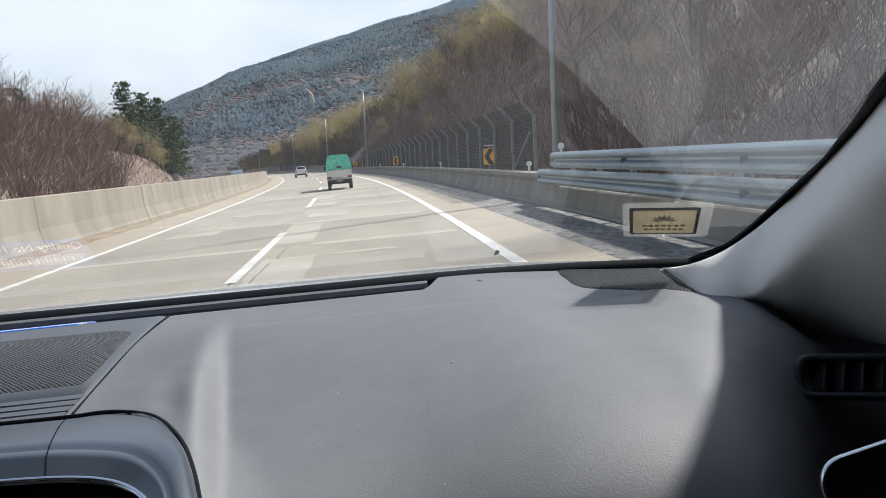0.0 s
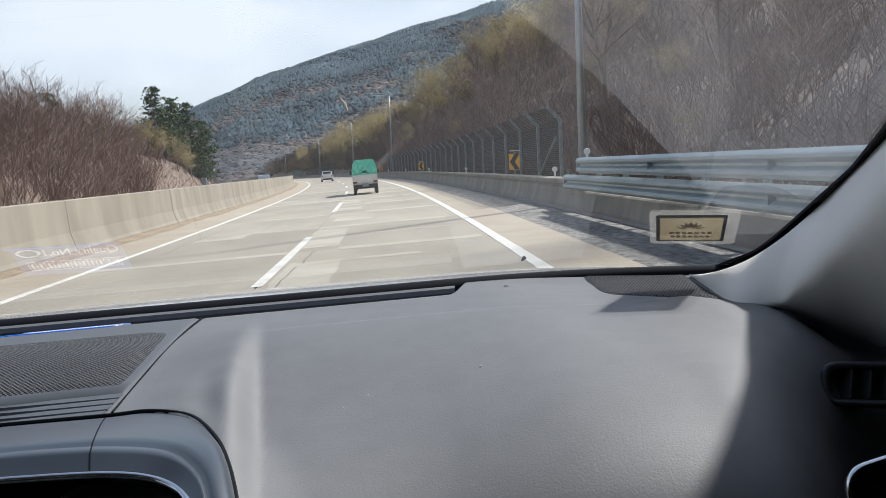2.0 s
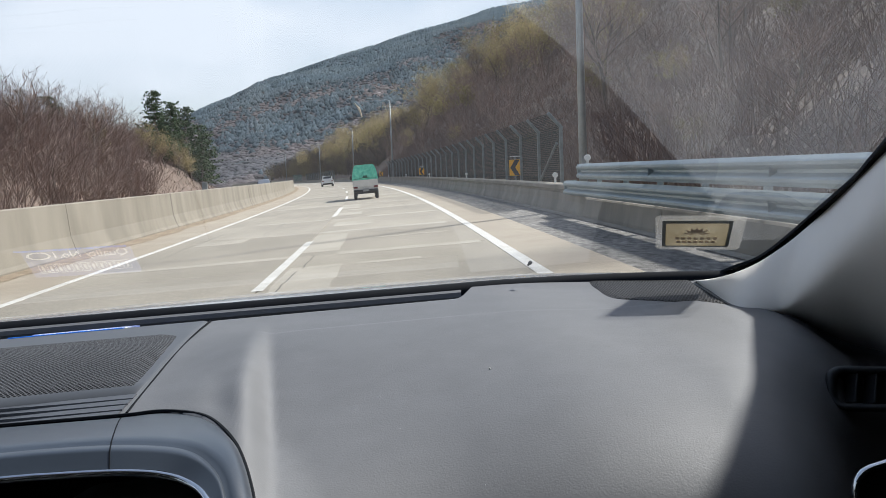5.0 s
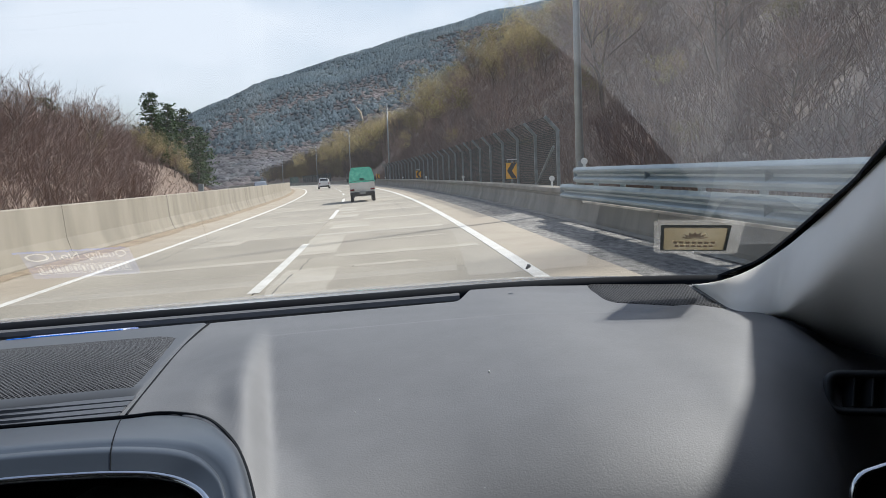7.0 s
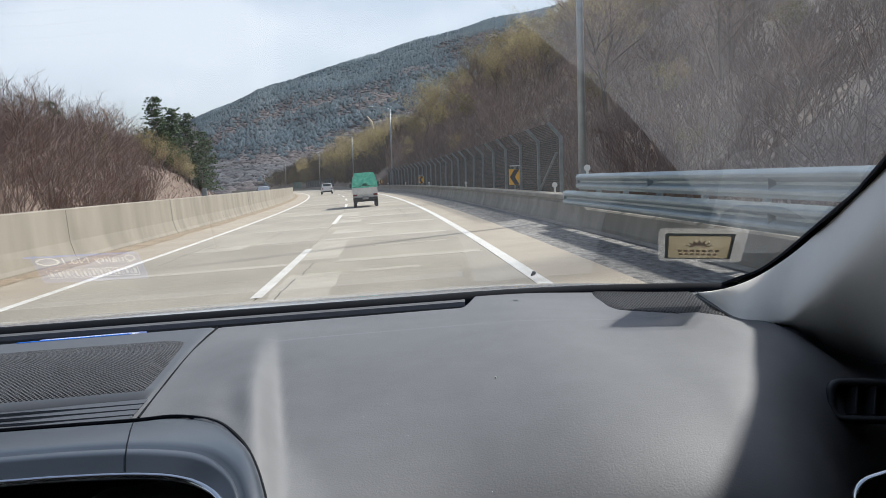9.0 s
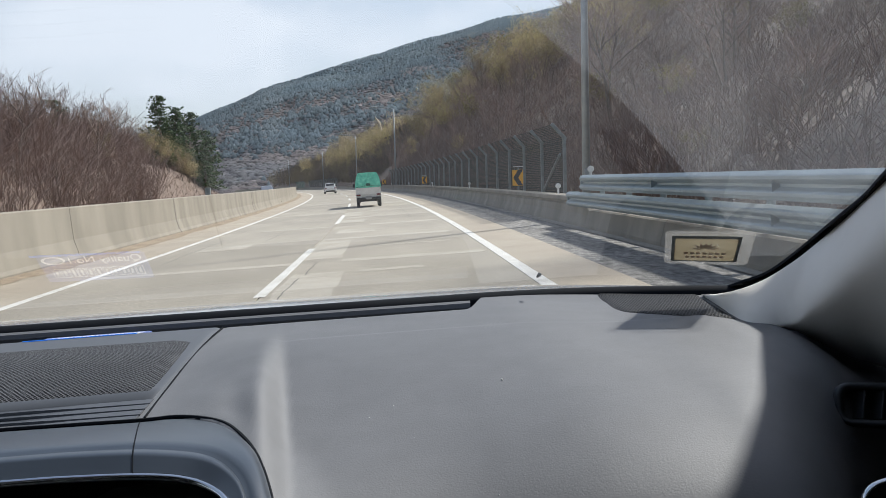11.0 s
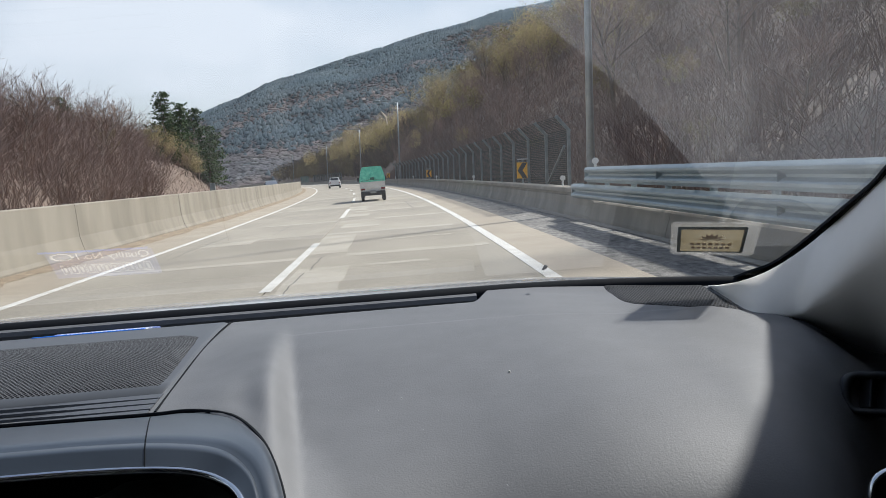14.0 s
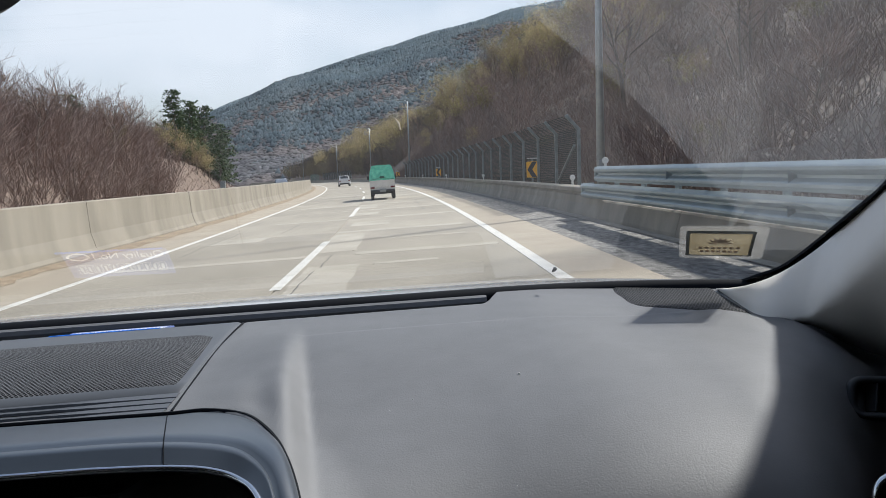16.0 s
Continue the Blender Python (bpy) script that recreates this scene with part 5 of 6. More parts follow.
def dash_z(x, y):
    far = y - 0.36 * smooth01((x - 0.27) / 0.24) * smooth01((0.93 - y) / 0.27)
    k = smooth01((x + 0.09) / 0.14)
    z = poly(DASH_Y, far) * (1 - k) + poly(DASH_ROLL, far) * k
    ridge = -0.095 - 0.14 * (y - 0.57)
    run = smooth01((1.09 - y) / 0.22) * smooth01((hood_gap(x, y) + 0.05) / 0.11) * smooth01((x + 0.245) / 0.10)
    t = (x - ridge + 0.025) / 0.025
    roll = 0.0115 * run * (1.0 if t < 0 else max(0.0, 1 - t * t))
    dip = ridge - 0.044
    roll -= 0.0040 * math.exp(-((x - dip) / 0.015) ** 2) * smooth01((0.84 - y) / 0.12) * smooth01(hood_gap(x, y) / 0.025)
    roll -= 0.025 * run * smooth01(t) * (1 - smooth01((x + 0.10) / 0.34)) * smooth01((0.95 - y) / 0.30)
    crease = 0.003 * smooth01((0.985 - y) / 0.012) * smooth01((x + 0.2) / 0.1) * smooth01((0.40 - x) / 0.05)
    return z + roll + crease - 0.010 * smooth01((-0.25 - x) / 0.03) - 0.035 * smooth01((hood_x(y) - 0.005 - x) / 0.010) - 0.07 * smooth01((x - 0.40) / 0.13) * smooth01((1.02 - y) / 0.1) - 0.008 * smooth01((x - 0.12) / 0.14) * smooth01((1.26 - y) / 0.10)


DASH = thing("dashboard", CABIN, "dark grey grained plastic car dashboard with speaker grilles", "dashboard")
verts, faces = [], []
NX, NY = 280, 150
for i in range(NX + 1):
    x = -0.80 + 1.44 * i / NX
    y1 = 1.13 + (base_y(x) - 0.012 - 1.13) * smooth01((x - 0.075) / 0.045)
    for j in range(NY + 1):
        y = 0.24 + (y1 - 0.24) * j / NY
        verts.append((x, y, dash_z(x, y)))
    verts.append((x, y1 + 0.002, dash_z(x, y1) - 0.03))
for i in range(NX):
    for j in range(NY + 1):
        a = i * (NY + 2) + j
        faces.append((a, a + NY + 2, a + NY + 3, a + 1))
part_of("dash_top", mesh_of("dash_top", verts, faces, M_DASH, True), DASH)

# dark tray and defroster slot under the glass
bm = bmesh.new()
add_loft(bm, [[(x, y, -0.203 if y > 1.1 else -0.24) for y in (1.09, 1.12, base_y(x) + 0.05)] for x in steps(-0.85, 0.64, 30)])
part("defroster_slot", bm, M_DARK, DASH, "black defroster slot")
bm = bmesh.new()
add_loft(bm, [[(x, base_y(x) - 0.022 + 0.020 * math.cos(a), -0.193 + 0.016 * math.sin(a)) for a in steps(0, 2 * math.pi * 9 / 10, 9)] for x in steps(-0.85, 0.52, 40)], closed=True, cap=True)
part("windscreen_seal", bm, M_SEAL, DASH, "black rubber seal along the glass", smooth=True)
bm = bmesh.new()
add_tube(bm, [(x, base_y(x) - 0.055, -0.192) for x in steps(-0.85, 0.09, 20)], 0.009, 8)
part("slot_rib", bm, M_DASH, DASH)

# raised centre panel with its mesh grille
def panel_z(y):
    return poly([(0.70, -0.1905), (0.78, -0.1862), (0.90, -0.1795), (1.03, -0.1765), (1.13, -0.1785)], y)


PY = [0.782, 0.785, 0.82, 0.86, 0.90, 0.95, 1.0, 1.06, 1.10, 1.128]
bm = bmesh.new()
rows = []
for x in steps(-0.84, -0.30, 8) + [-0.26, -0.252, -0.2475, -0.245]:
    drop = 0.006 if x == -0.245 else 0.0015 if x == -0.2475 else 0
    lean = smooth01((x + 0.5) / 0.25)
    rows.append([(x - lean * 0.012 * (y - 0.78) / 0.35, y, panel_z(y) - drop - (0.006 if k == 0 else 0)) for k, y in enumerate(PY)])
add_loft(bm, rows)
part("centre_panel", bm, M_DASHB, DASH, "smooth dark centre panel", smooth=True)
bm = bmesh.new()
add_tube(bm, [(-0.2435 - 0.012 * (y - 0.78) / 0.35, y, panel_z(y) - 0.0012) for y in [0.732] + PY], 0.0012, 6)
part("panel_seam", bm, M_SEAL, DASH)
rows = []
for a in steps(0, 1, 30):
    row = []
    for b in steps(0, 1, 20):
        y = 0.806 + b * 0.236
        right = -0.252 - 0.015 * b - 0.018 * smooth01((b - 0.86) / 0.14) ** 2
        x = right + (-0.84 - right) * a
        bulge = 0.0012 + (0.003 + 0.007 * smooth01(a * 3)) * math.sin(math.pi * b)
        row.append((x, y, panel_z(y) + (bulge if 0 < b < 1 and a > 0 else -0.001)))
    rows.append(row)
bm = bmesh.new()
add_loft(bm, rows)
part("speaker_grille", bm, M_GRILLE, DASH, "perforated centre speaker grille", smooth=True)
bm = bmesh.new()
add_loft(bm, [[(x, y, -0.207) for y in (0.715, 0.786)] for x in (-0.84, -0.250)])
part("vent_recess", bm, M_DARK, DASH)
for k in range(4):
    y = 0.7295 + 0.0155 * k
    z1 = panel_z(y) + 0.0006
    bm = bmesh.new()
    add_loft(bm, [[(x, y - w, z - 0.0030), (x, y - w + 0.001, z - 0.0008), (x, y + w - 0.001, z), (x, y + w, z - 0.0030)] for x, z, w in ((-0.84, z1, 0.0024), (-0.36, z1, 0.0024), (-0.31, z1, 0.0058), (-0.2480, z1, 0.0068))], closed=True, cap=True)
    part("vent_slat", bm, M_DASHB, DASH)

# hood over the centre display
BACK = [(-0.86, 0.724, -0.1880), (-0.60, 0.722, -0.1895), (-0.3580, 0.7220, -0.1916), (-0.3007, 0.7220, -0.1922), (-0.2424, 0.7205, -0.1925), (-0.2128, 0.7190, -0.1915), (-0.1866, 0.7100, -0.1924), (-0.1660, 0.6920, -0.1930), (-0.1483, 0.6650, -0.1950),
        (-0.1326, 0.6340, -0.1983), (-0.1218, 0.6060, -0.2029), (-0.1133, 0.5800, -0.2089), (-0.1054, 0.5500, -0.2172), (-0.0965, 0.5000, -0.2300)]
BROW = [(-0.74, 0.570, -0.1660), (-0.53, 0.569, -0.1675), (-0.2837, 0.5680, -0.1679), (-0.2385, 0.5680, -0.1682), (-0.1987, 0.5680, -0.1700), (-0.1704, 0.5680, -0.1735), (-0.1530, 0.5660, -0.1765), (-0.1416, 0.5610, -0.1794), (-0.1330, 0.5550, -0.1834),
        (-0.1245, 0.5440, -0.1876), (-0.1190, 0.5330, -0.1917), (-0.1145, 0.5190, -0.1968), (-0.1090, 0.5000, -0.2040), (-0.1010, 0.4600, -0.2150)]
FRONT = [(-0.72, 0.557, -0.1765), (-0.52, 0.556, -0.1773), (-0.2794, 0.5560, -0.1781), (-0.2350, 0.5560, -0.1788), (-0.1961, 0.5560, -0.1806), (-0.1720, 0.5560, -0.1833), (-0.1588, 0.5550, -0.1860), (-0.1490, 0.5520, -0.1884), (-0.1396, 0.5460, -0.1911),
         (-0.1320, 0.5370, -0.1931), (-0.1261, 0.5270, -0.1960), (-0.1211, 0.5150, -0.2005), (-0.1155, 0.4950, -0.2080), (-0.1080, 0.4550, -0.2220)]


def smooth_row(pts, n=4):
    """The same row of points with rounded bends."""
    out = []
    for i in range(len(pts) - 1):
        p0, p1, p2, p3 = (Vector(pts[max(0, min(len(pts) - 1, i + k))]) for k in (-1, 0, 1, 2))
        for j in range(n):
            t = j / n
            out.append(0.5 * ((2 * p1) + (p2 - p0) * t + (2 * p0 - 5 * p1 + 4 * p2 - p3) * t * t + (3 * p1 - p0 - 3 * p2 + p3) * t ** 3))
    return out + [Vector(pts[-1])]


BACK, BROW, FRONT = [p + Vector((0, 0, 0.0018)) for p in smooth_row(BACK)], smooth_row(BROW), smooth_row(FRONT)
bm = bmesh.new()
sec = []
for k in range(9):
    t = 0.90 * k / 8
    row = []
    for p, q in zip(BACK, BROW):
        side = smooth01((p.x + 0.20) / 0.07)
        row.append(p.lerp(q, t) + Vector((0.2 + 0.9 * side, -0.5 * side, 1)) * (0.0045 + 0.003 * side) * math.sin(math.pi * t) ** 0.8)
    sec.append(row)
for k in range(1, 10):
    t = k / 9
    row = []
    for p, q, r in zip(BACK, BROW, FRONT):
        a, c = p.lerp(q, 0.90), q.lerp(r, 0.22)
        row.append(a * (1 - t) ** 2 + (q + Vector((0.0004, 0, 0.0008))) * 2 * t * (1 - t) + c * t * t)
    sec.append(row)
sec.append([q.lerp(r, 0.6) for q, r in zip(BROW, FRONT)])
sec.append(FRONT)
add_loft(bm, [[p - Vector((0, 0, 0.02)) for p in BACK]] + sec)
part("display_hood", bm, M_HOODP, DASH, "rounded dark hood over the centre display", smooth=True)
bm = bmesh.new()
add_tube(bm, [p + Vector((0.002, 0.002, 0.0012)) for p in BACK], 0.0018, 6)
part("hood_seam", bm, M_SEAL, DASH)
bm = bmesh.new()
add_tube(bm, [sec[k][16] + Vector((0, 0, 0.0001)) for k in range(0, len(sec))], 0.0005, 6)
part("hood_joint", bm, M_SEAL, DASH)
bm = bmesh.new()
add_tube(bm, [p + Vector((0, -0.003, -0.0015)) for p in FRONT], 0.0024, 8)
part("chrome_trim", bm, M_CHROME, DASH, "thin satin chrome trim", smooth=True)
bm = bmesh.new()
add_loft(bm, [[p + Vector((-0.004, -0.001, -0.005)) for p in FRONT], [Vector((p.x - 0.012, 0.69, p.z - 0.014)) for p in FRONT]])
part("hood_lining", bm, M_SEAL, DASH)
bm = bmesh.new()
add_loft(bm, [[(-0.80, 0.685, -0.20), (-0.17, 0.685, -0.20)], [(-0.80, 0.62, -0.45), (-0.15, 0.62, -0.45)]])
part("display_screen", bm, M_SEAL, DASH, "dark display under the hood")

# right corner: mesh over a small speaker, air vents
LEFT_EDGE = [(0.0, 0.2770, 1.230), (0.20, 0.2734, 1.1944), (0.45, 0.2726, 1.1507), (0.72, 0.2690, 1.0912), (0.88, 0.2725, 1.0600), (1.0, 0.2800, 1.0420)]
RIGHT_EDGE = [(0.0, 0.4160, 1.165), (0.25, 0.4080, 1.1257), (0.62, 0.3921, 1.0162), (1.0, 0.3814, 0.9303)]
rows = []
for a in steps(0, 1, 16):
    row = []
    for b in steps(0, 1, 16):
        x0, y0 = (poly([(e[0], e[k]) for e in LEFT_EDGE], b) for k in (1, 2))
        x1, y1 = (poly([(e[0], e[k]) for e in RIGHT_EDGE], b) for k in (1, 2))
        x, y = x0 + (x1 - x0) * a, y0 + (y1 - y0) * a
        row.append((x, y, dash_z(x, y) + (0.0014 if 0 < a < 1 and 0 < b < 1 else -0.001)))
    rows.append(row)
bm = bmesh.new()
add_loft(bm, rows)
part("corner_grille", bm, M_GRILLE2, DASH, "perforated corner speaker grille", smooth=True)


def rounded(cx, cz, w, h, r, n=6):
    out = []
    for k, (sx, sz) in enumerate(((1, 1), (-1, 1), (-1, -1), (1, -1))):
        for i in range(n + 1):
            a = math.pi / 2 * (k + i / n)
            out.append((cx + sx * (w / 2 - r) + r * math.cos(a), cz + sz * (h / 2 - r) + r * math.sin(a)))
    return out


VENT = new("air_vent")
VENT.parent = DASH
VENT.matrix_local = pose(0.440, 0.729, -0.2345, -20, 0, -24)
bm = bmesh.new()
add_loft(bm, [[(x, y, z) for x, z in rounded(0, 0, w, h, r)] for w, h, r, y in ((0.104, 0.042, 0.013, 0.012), (0.102, 0.040, 0.013, -0.005), (0.098, 0.036, 0.012, -0.008), (0.090, 0.029, 0.009, -0.006), (0.084, 0.027, 0.008, 0.004), (0.084, 0.027, 0.008, 0.03))], closed=True)
part("vent_frame", bm, M_VENT, VENT, smooth=True)
bm = bmesh.new()
add_box(bm, 0, 0.028, 0, 0.088, 0.004, 0.032, 0.001)
part("vent_back", bm, M_DARK, VENT)
for k in range(5):
    bm = bmesh.new()
    add_box(bm, 0, 0, 0, 0.0022, 0.020, 0.027, 0.0008, pose(-0.030 + 0.0158 * k, 0.006, 0, 0, 8, 24))
    part("vane", bm, M_VENT, VENT)
RINGV = new("lower_vent")
RINGV.parent = DASH
RINGV.matrix_local = pose(0.3730, 0.540, -0.2570, -12, -17, -10)
bm = bmesh.new()
outline = rounded(0, 0, 0.124, 0.080, 0.020, 8)
inner = [(x * 0.965, z * 0.945) for x, z in outline]
add_loft(bm, [[(x, y, z) for (x, z) in (o if k else i)] for k, y, o, i in ((0, -0.001, outline, inner), (0, -0.005, outline, inner), (1, -0.005, outline, inner), (1, 0.002, outline, inner))], closed=True)
part("chrome_ring", bm, M_CHROME, RINGV, "chrome rim of the lower air vent", smooth=True)
bm = bmesh.new()
add_loft(bm, [[(x * k, y, z * k) for x, z in inner] for k, y in ((1.0, -0.003), (0.90, 0.012), (0.0, 0.016))], closed=True)
part("vent_body", bm, M_DARK, RINGV, smooth=True)
# windscreen
SCREEN = thing("windscreen", CABIN, "curved car windscreen, wiped clear with dusty upper corner", "windscreen")
bm = bmesh.new()
add_loft(bm, [[on_glass(x, v) for v in steps(1.35, 0.0, 18)] for x in steps(-1.10, 0.66, 40)])
part("glass", bm, M_PANE, SCREEN, smooth=True)

bm = bmesh.new()
add_loft(bm, [[on_glass(x, v, -0.003) for v in steps(0.016, -0.006, 3)] for x in steps(-0.85, 0.53, 40)])
part("black_border", bm, M_SEAL, SCREEN, "black printed band along the foot of the glass", smooth=True)


def wiped(v):
    """Edge of the wiper's sweep."""
    return poly([(0.16, 0.435), (0.30, 0.372), (0.457, 0.288), (0.547, 0.238), (0.63, 0.190), (0.762, 0.098), (0.90, -0.01), (1.34, -0.40)], v)


bm = bmesh.new()
rows = []
for v in steps(0.16, 1.34, 50):
    x0 = wiped(v)
    rows.append([on_glass(x0 + (0.66 - x0) * t, v, 0.003) for t in steps(0, 1, 16)])
add_loft(bm, rows)
part("dust_film", bm, M_DUST, SCREEN, "dried dust and water spots outside the wiper sweep", smooth=True).visible_shadow = False
bm = bmesh.new()
add_tube(bm, [on_glass(-0.0140, 0.616, 0.002), on_glass(-0.0150, 0.628, 0.003), on_glass(-0.0180, 0.641, 0.002)], [0.0005, 0.0011, 0.0003], 6)
part("chip_mark", bm, M_STRIP, SCREEN, "pale dried smear")
bm = bmesh.new()
add_tube(bm, [on_glass(0.188, 0.082, 0.003), on_glass(0.191, 0.089, 0.005), on_glass(0.192, 0.096, 0.003)], [0.0014, 0.0032, 0.001], 6)
part("insect_mark", bm, M_DARK, SCREEN, "small dark insect mark")


def on_label(a, b, out):
    """The sticker sits a little turned on the curved glass."""
    return on_glass(0.372 + a - 0.24 * b, 0.2117 - 0.16 * a + b, out)


def card_on_glass(name, cx, cv, hw, hv, r, off, material, parent, label=""):
    bm = bmesh.new()
    pts = rounded(0, 0, 2 * hw, 2 * hv, r, 4)
    f = [bm.verts.new(on_label(cx + x, cv + z, -off)) for x, z in pts]
    b = [bm.verts.new(on_label(cx + x, cv + z, -off + 0.0008)) for x, z in pts]
    bm.faces.new(f)
    bm.faces.new(b[::-1])
    for k in range(len(pts)):
        bm.faces.new((f[k], b[k], b[(k + 1) % len(pts)], f[(k + 1) % len(pts)]))
    return part(name, bm, material, parent, label)


STICKER = thing("windscreen_sticker", CABIN, "gold and dark sticker in a clear border on the glass", "sticker")
SX, SV = 0.0, 0.0
M_FILM = dust_mat("clear_film", 0.11, 0.0)
card_on_glass("clear_border", SX + 0.003, SV - 0.002, 0.049, 0.072, 0.010, 0.0012, M_FILM, STICKER, "hazy clear plastic border")
bm = bmesh.new()
o, n = rounded(0, 0, 0.0772, 0.1116, 0.004, 4), rounded(0, 0, 0.0690, 0.0960, 0.003, 4)
add_loft(bm, [[on_label(x, z, -0.0024) for x, z in o + o[:1]], [on_label(x, z, -0.0034) for x, z in n + n[:1]]])
part("edge_frame", bm, M_STICKE, STICKER)
card_on_glass("gold_field", SX, SV, 0.0350, 0.0470, 0.003, 0.0036, M_STICK, STICKER, "faded gold printed field")
for k in range(7):
    a = math.pi * (0.12 + 0.76 * k / 6)
    bm = bmesh.new()
    c = (SX, SV + 0.002)
    p0, p1 = (math.cos(a) * 0.003, math.sin(a) * 0.006), (math.cos(a) * 0.018, math.sin(a) * 0.034)
    w = 0.0026
    nx, ny = -math.sin(a) * w, math.cos(a) * w
    pts = [p0, ((p0[0] + p1[0]) / 2 + nx, (p0[1] + p1[1]) / 2 + ny), p1, ((p0[0] + p1[0]) / 2 - nx, (p0[1] + p1[1]) / 2 - ny)]
    bm.faces.new([bm.verts.new(on_label(c[0] + x, c[1] + z, -0.0046)) for x, z in pts])
    part("petal", bm, M_STICKD, STICKER)
for k, (w, dv) in enumerate(((0.050, -0.012), (0.046, -0.028))):
    for i in range(7):
        card_on_glass("print_bar", SX - w / 2 + w * (i + 0.5) / 7, SV + dv, w / 7 * 0.32, 0.0036, 0.0008, 0.0046, M_STICKD, STICKER)

# card that lies under the glass and shows in it as a reflection
CARD = thing("phone_number_card", CABIN @ pose(-0.446, 1.163, -0.190, 0, 0, 180), "blue-edged card with white print lying under the windscreen", "card")
bm = bmesh.new()
add_box(bm, 0, 0, 0, 0.150, 0.072, 0.005, 0.0012)
part("card", bm, M_CARD, CARD)
bm = bmesh.new()
add_box(bm, 0, 0.036, 0.0045, 0.152, 0.004, 0.016, 0.001)
part("blue_edge", bm, M_BLUE, CARD, "bright blue front edge")
bm = bmesh.new()
add_box(bm, 0, 0, 0.0028, 0.142, 0.064, 0.0012, 0.0003)
part("printed_face", bm, M_CARD, CARD)
ft = bpy.data.curves.new("lettering", "FONT")
ft.body, ft.size, ft.align_x = "Quality No.1", 0.020, "CENTER"
ft.extrude = 0.0002
ft.materials.append(M_INK)
ob = new("lettering", ft)
ob.parent = CARD
ob.location = (-0.018, 0.008, 0.0037)
tagged(ob, "white printed words")
bm = bmesh.new()
add_loft(bm, [[((0.0085 + d) * 1.5 * math.cos(a) + 0.052, (0.0085 + d) * 0.75 * math.sin(a) + 0.015, 0.0040) for d in (0, 0.0028)] for a in steps(0, 2 * math.pi, 28)])
part("ring_mark", bm, M_INK, CARD)
for k in range(11):
    bm = bmesh.new()
    cx = -0.062 + 0.0118 * k
    o, n = rounded(cx, -0.014, 0.0108, 0.020, 0.001, 2), rounded(cx, -0.014, 0.0088, 0.0176, 0.001, 2)
    add_loft(bm, [[(x, y, 0.0040) for x, y in o + o[:1]], [(x, y, 0.0040) for x, y in n + n[:1]]])
    bm.faces.new([bm.verts.new((cx + x, -0.014 + y, 0.0040)) for x, y in ((-0.0018, -0.006), (0.0018, -0.006), (0.0018, 0.006), (-0.0018, 0.006))])
    part("digit_bar", bm, M_INK, CARD)

# bonnet beyond the glass
BONNET = thing("bonnet", CABIN, "pale painted car bonnet just beyond the windscreen", "car bonnet")
bm = bmesh.new()
add_loft(bm, [[(x, base_y(x) + d, z - 0.012 * (x + 0.27) ** 2) for d, z in ((0.04, -0.222), (0.10, -0.205), (0.30, -0.214), (0.60, -0.250), (0.90, -0.31), (1.10, -0.41))] for x in steps(-1.05, 0.52, 24)])
part("bonnet_panel", bm, M_HOOD, BONNET, smooth=True)

# pillar trim on the right
PILLAR = thing("windscreen_pillar", CABIN, "pale grey cloth windscreen pillar trim", "pillar trim")
# Upper points lie out of view, set to cast the dashboard's shadow edge.
GLASS_LINE = [(0.4009, 1.2273, -0.1965), (0.4421, 1.1700, -0.1825), (0.4587, 1.1121, -0.1633), (0.4703, 1.0655, -0.1478), (0.4694, 0.9879, -0.1168), (0.4605, 0.8682, -0.0670), (0.4560, 0.8030, -0.0395),
              (0.4494, 0.7678, -0.0243), (0.4425, 0.7297, -0.0074), (0.4364, 0.7032, 0.0048), (0.4309, 0.6819, 0.0144), (0.4250, 0.6600, 0.0240), (0.385, 0.45, 0.120), (0.33, 0.10, 0.285)]
TRIM_EDGE = [(0.4107, 1.1350, -0.1866), (0.3976, 1.0000, -0.1612), (0.4198, 0.9600, -0.1443), (0.4418, 0.9250, -0.1194), (0.4639, 0.9150, -0.0997), (0.4742, 0.8839, -0.0767), (0.4651, 0.8110, -0.0455), (0.4591, 0.7632, -0.0248), (0.450, 0.705, 0.001), (0.405, 0.47, 0.110), (0.35, 0.12, 0.27)]
CREASE = [(0.4104, 1.1300, -0.1875), (0.3920, 1.0160, -0.1856), (0.3827, 0.9300, -0.1858), (0.4228, 0.9050, -0.1871), (0.4210, 0.8600, -0.1654), (0.4207, 0.8200, -0.1435), (0.4182, 0.7600, -0.1106), (0.4111, 0.7000, -0.0818), (0.3915, 0.6000, -0.0394), (0.40, 0.42, 0.04), (0.40, 0.10, 0.20)]
FOOT = [(0.4154, 1.1400, -0.1975), (0.3970, 1.0260, -0.1956), (0.3877, 0.9400, -0.1958), (0.4400, 0.9400, -0.2000), (0.4790, 0.9500, -0.2205), (0.5150, 0.9430, -0.2430), (0.540, 0.925, -0.250), (0.55, 0.85, -0.245), (0.55, 0.70, -0.21), (0.57, 0.42, -0.12), (0.60, 0.05, -0.03)]
bm = bmesh.new()
sec = []
for g, c, f in zip(smooth_row(TRIM_EDGE, 3), smooth_row(CREASE, 3), smooth_row(FOOT, 3)):
    row = [g + Vector((0.0010, 0.0022, -0.0010)), g]
    for t in (0.12, 0.3, 0.5, 0.7, 0.85):
        row.append(g.lerp(c, t) + Vector((-0.004, -0.002, 0.003)) * math.sin(math.pi * t))
    row.append(c.lerp(f, 0.03) + Vector((0.002, 0.0, 0.0)))
    for t in (0.15, 0.4, 0.7, 1.0):
        row.append(c.lerp(f, t) + Vector((-0.003, -0.005, -0.003)) * math.sin(math.pi * t))
    sec.append(row)
add_loft(bm, sec)
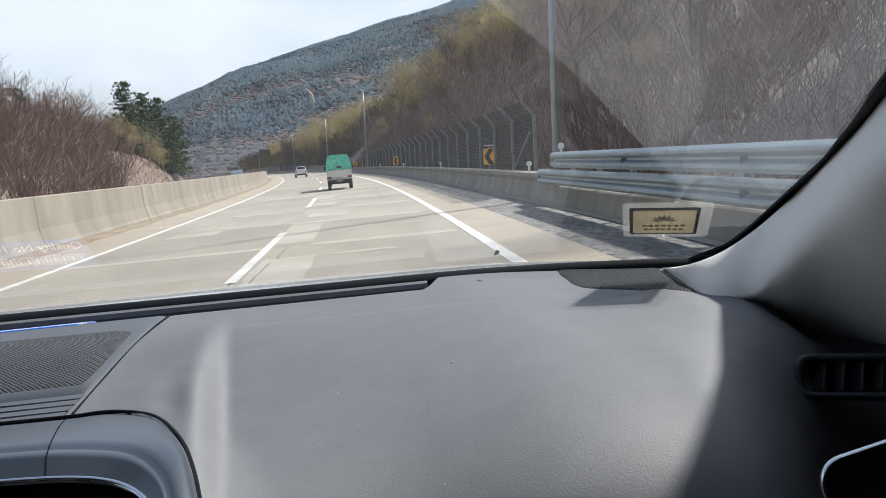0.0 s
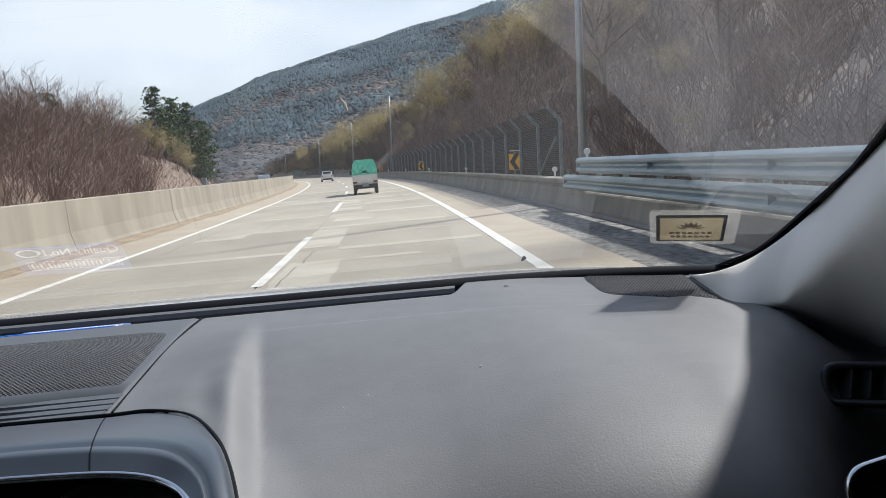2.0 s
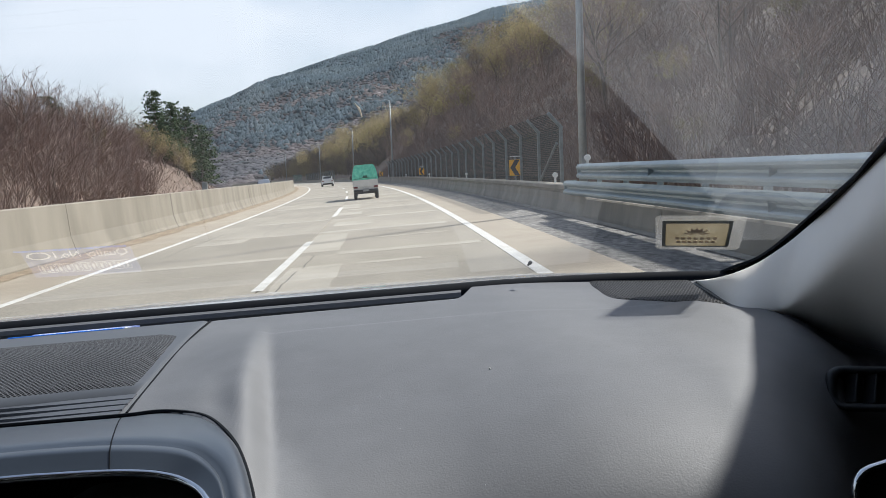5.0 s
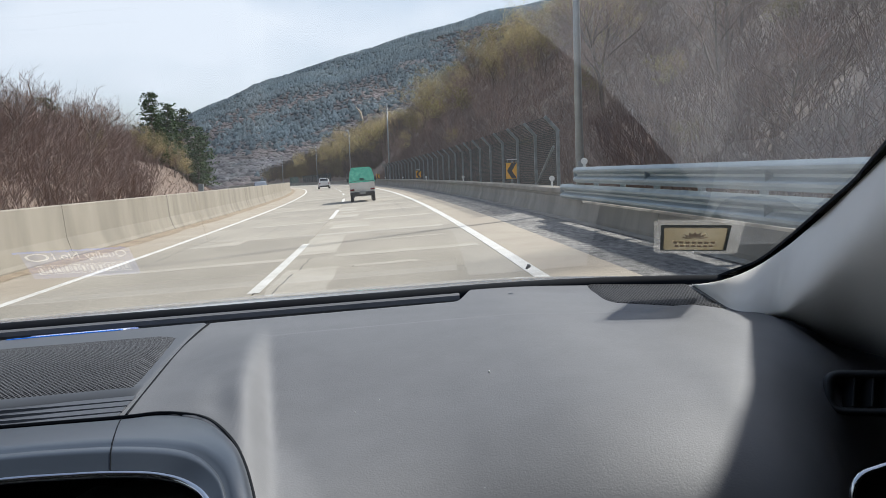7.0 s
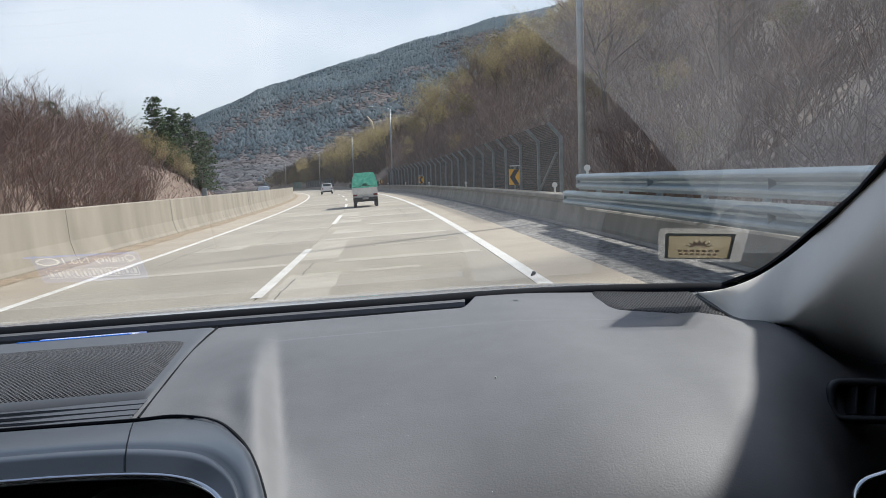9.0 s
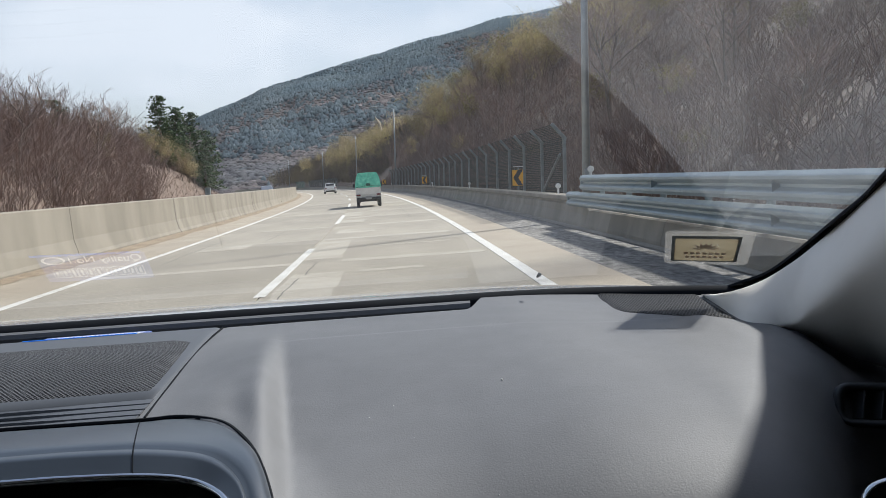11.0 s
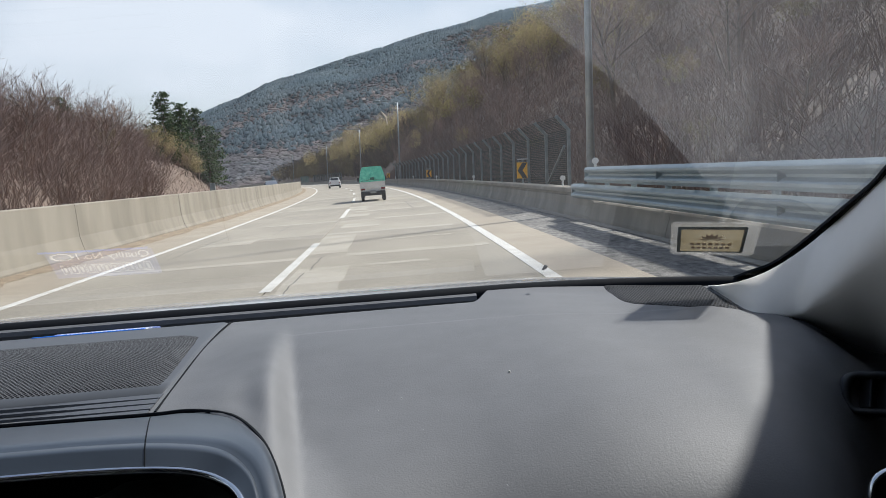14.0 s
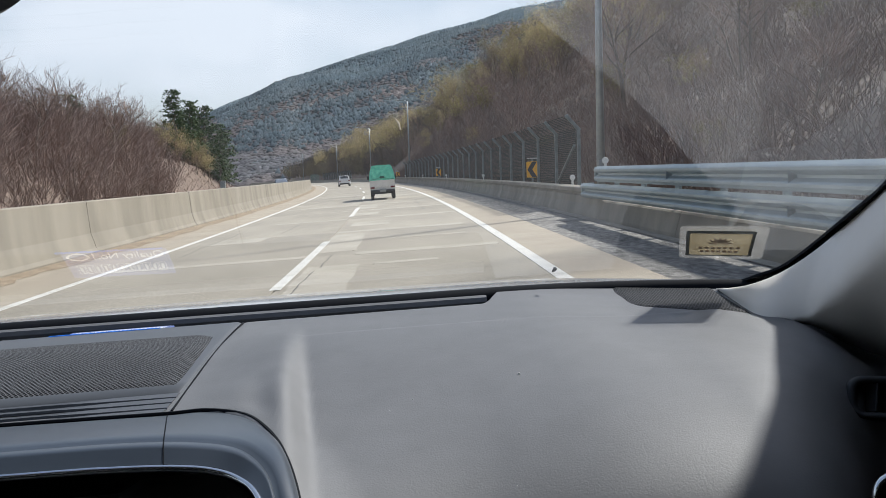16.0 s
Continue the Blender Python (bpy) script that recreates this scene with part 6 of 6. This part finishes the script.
back = [[r[1] + Vector((0.0012, 0.0025, 0.0008)), r[1].lerp(r[7], 0.5) + Vector((0.022, 0.022, 0.0)), r[7] + Vector((0.03, 0.03, 0.0))] for r in sec]
ob = part("trim", bm, M_PILLAR, PILLAR, smooth=True)
ob.modifiers.new("soft", "SUBSURF").levels = 1
ob.modifiers["soft"].render_levels = 1
# Added black sheet: keeps the trim's sunlit back out of the windscreen reflection.
bm = bmesh.new()
add_loft(bm, back)
part("trim_blackout", bm, M_SEAL, PILLAR, "unseen black sheet added to hide the trim's glare", smooth=True)
# Printed border plus unseen outer flange added to keep sun off the dashboard.
bm = bmesh.new()
add_loft(bm, [[g + Vector(o) for o in ((0.0, 0.0, -0.006), (0.0, 0.0, -0.002), (0.03, 0.012, -0.002), (0.10, 0.0, -0.005), (0.17, -0.08, -0.03), (0.17, -0.16, -0.14))] for g in smooth_row(GLASS_LINE, 3)])
part("glass_border_flange", bm, M_SEAL, PILLAR, "black printed glass border with an unseen outer flange blocking sun", smooth=True)

# plain unseen shell that closes the cabin and keeps it dark
SHELL = thing("cabin_shell", CABIN, "plain grey head lining, doors and floor of the cabin", "car cabin", kind="structure")


def slab(name, x0, x1, y0, y1, z0, z1, material):
    bm = bmesh.new()
    add_box(bm, (x0 + x1) / 2, (y0 + y1) / 2, (z0 + z1) / 2, x1 - x0, y1 - y0, z1 - z0, 0.01)
    part(name, bm, material, SHELL)


slab("head_lining", -1.10, 0.66, -2.0, 0.10, 0.33, 0.38, M_LINER)
# Header carried forward out of view to cut skylight on the dashboard.
bm = bmesh.new()
add_loft(bm, [[on_glass(x, v, o) for v, o in ((0.94, -0.012), (0.95, -0.03), (1.10, -0.045), (1.36, -0.05), (1.36, -0.012))] for x in steps(-1.10, 0.66, 12)], closed=True, cap=True)
part("sky_block_header", bm, M_LINER, SHELL)
slab("floor_pan", -1.15, 0.70, -2.0, 1.25, -1.15, -1.10, M_DARK)
slab("rear_wall", -1.15, 0.70, -2.05, -2.0, -1.1, 0.38, M_DARK)
slab("right_door", 0.66, 0.72, -2.0, 0.62, -1.1, -0.16, M_DARK)
slab("right_front_panel", 0.66, 0.72, 0.62, 1.3, -1.1, -0.20, M_DARK)
slab("left_door", -1.21, -1.15, -2.0, 1.3, -1.1, -0.16, M_DARK)
slab("right_door_pillar", 0.62, 0.70, -0.75, -0.6, -0.2, 0.36, M_LINER)
slab("left_door_pillar", -1.19, -1.11, -0.75, -0.6, -0.2, 0.36, M_LINER)
slab("firewall", -1.15, 0.70, 1.36, 1.38, -1.1, -0.23, M_DARK)
# Unseen block added to stop sun leaking past the pillar.
slab("sun_block_corner", 0.655, 0.70, 0.62, 1.02, -0.22, -0.08, M_DARK)
# Side panes out of view; tints chosen to set the cabin light.
for name, x in (("right_window", 0.68), ("left_window", -1.17)):
    bm = bmesh.new()
    way = 1 if x > 0 else -1
    add_loft(bm, [[(x, y, z) for z in (-0.21, min(0.36, 0.44 * (0.80 - y) - 0.02))][::-way] for y in (-2.0, -0.06, 0.3, 0.7, 1.10)])
    part(name, bm, M_TINT if x > 0 else M_SIDE, SHELL, "unseen side window, tint set to balance the cabin light")

# rear-view mirror, its rim only just in view
MIRROR = thing("rear_view_mirror", CABIN @ pose(-0.292, 0.355, 0.130, -6, 0, 14), "black-rimmed rear-view mirror hanging from the windscreen", "mirror")
bm = bmesh.new()
add_loft(bm, [[(x, y, z) for x, z in rounded(0, 0, 0.25 * k, 0.066 * k, 0.028 * k)] for y, k in ((-0.004, 0.97), (0.004, 1.0), (0.018, 0.94), (0.03, 0.6))], closed=True, cap=True)
part("housing", bm, M_DARK, MIRROR, smooth=False)
bm = bmesh.new()
add_loft(bm, [[(x, y, z) for x, z in rounded(0, 0, 0.25 * k, 0.066 * k, 0.028 * k)] for y, k in ((-0.0055, 0.93), (-0.005, 0.94))], closed=True, cap=True)
part("mirror_glass", bm, mat("mirror_silver", (0.9, 0.9, 0.9), (0.88, 0.88, 0.88), 0.02, 1.0), MIRROR)
bm = bmesh.new()
add_tube(bm, [(0, 0.025, 0.01), (0, 0.06, 0.05), (0, 0.09, 0.075)], [0.012, 0.010, 0.016], 8)
part("stem", bm, M_DARK, MIRROR)
bm = bmesh.new()
bmesh.ops.create_icosphere(bm, subdivisions=1, radius=0.0011)
ob = part("lint", bm, M_WHITE)
ob.matrix_world = CABIN @ pose(0.0824, 0.7775, dash_z(0.0824, 0.7775) + 0.0008)
tagged(ob, "tiny white speck of lint on the dashboard", "lint", "lint specks")
for x, y, k in ((-0.0225, 0.7525, 0.55), (-0.0440, 0.7330, 0.45), (0.0561, 0.6051, 0.35), (-0.0050, 0.690, 0.30)):
    made = copy_thing(ob, CABIN @ pose(x, y, dash_z(x, y) + 0.0004))
    made.scale = (k, k, k)
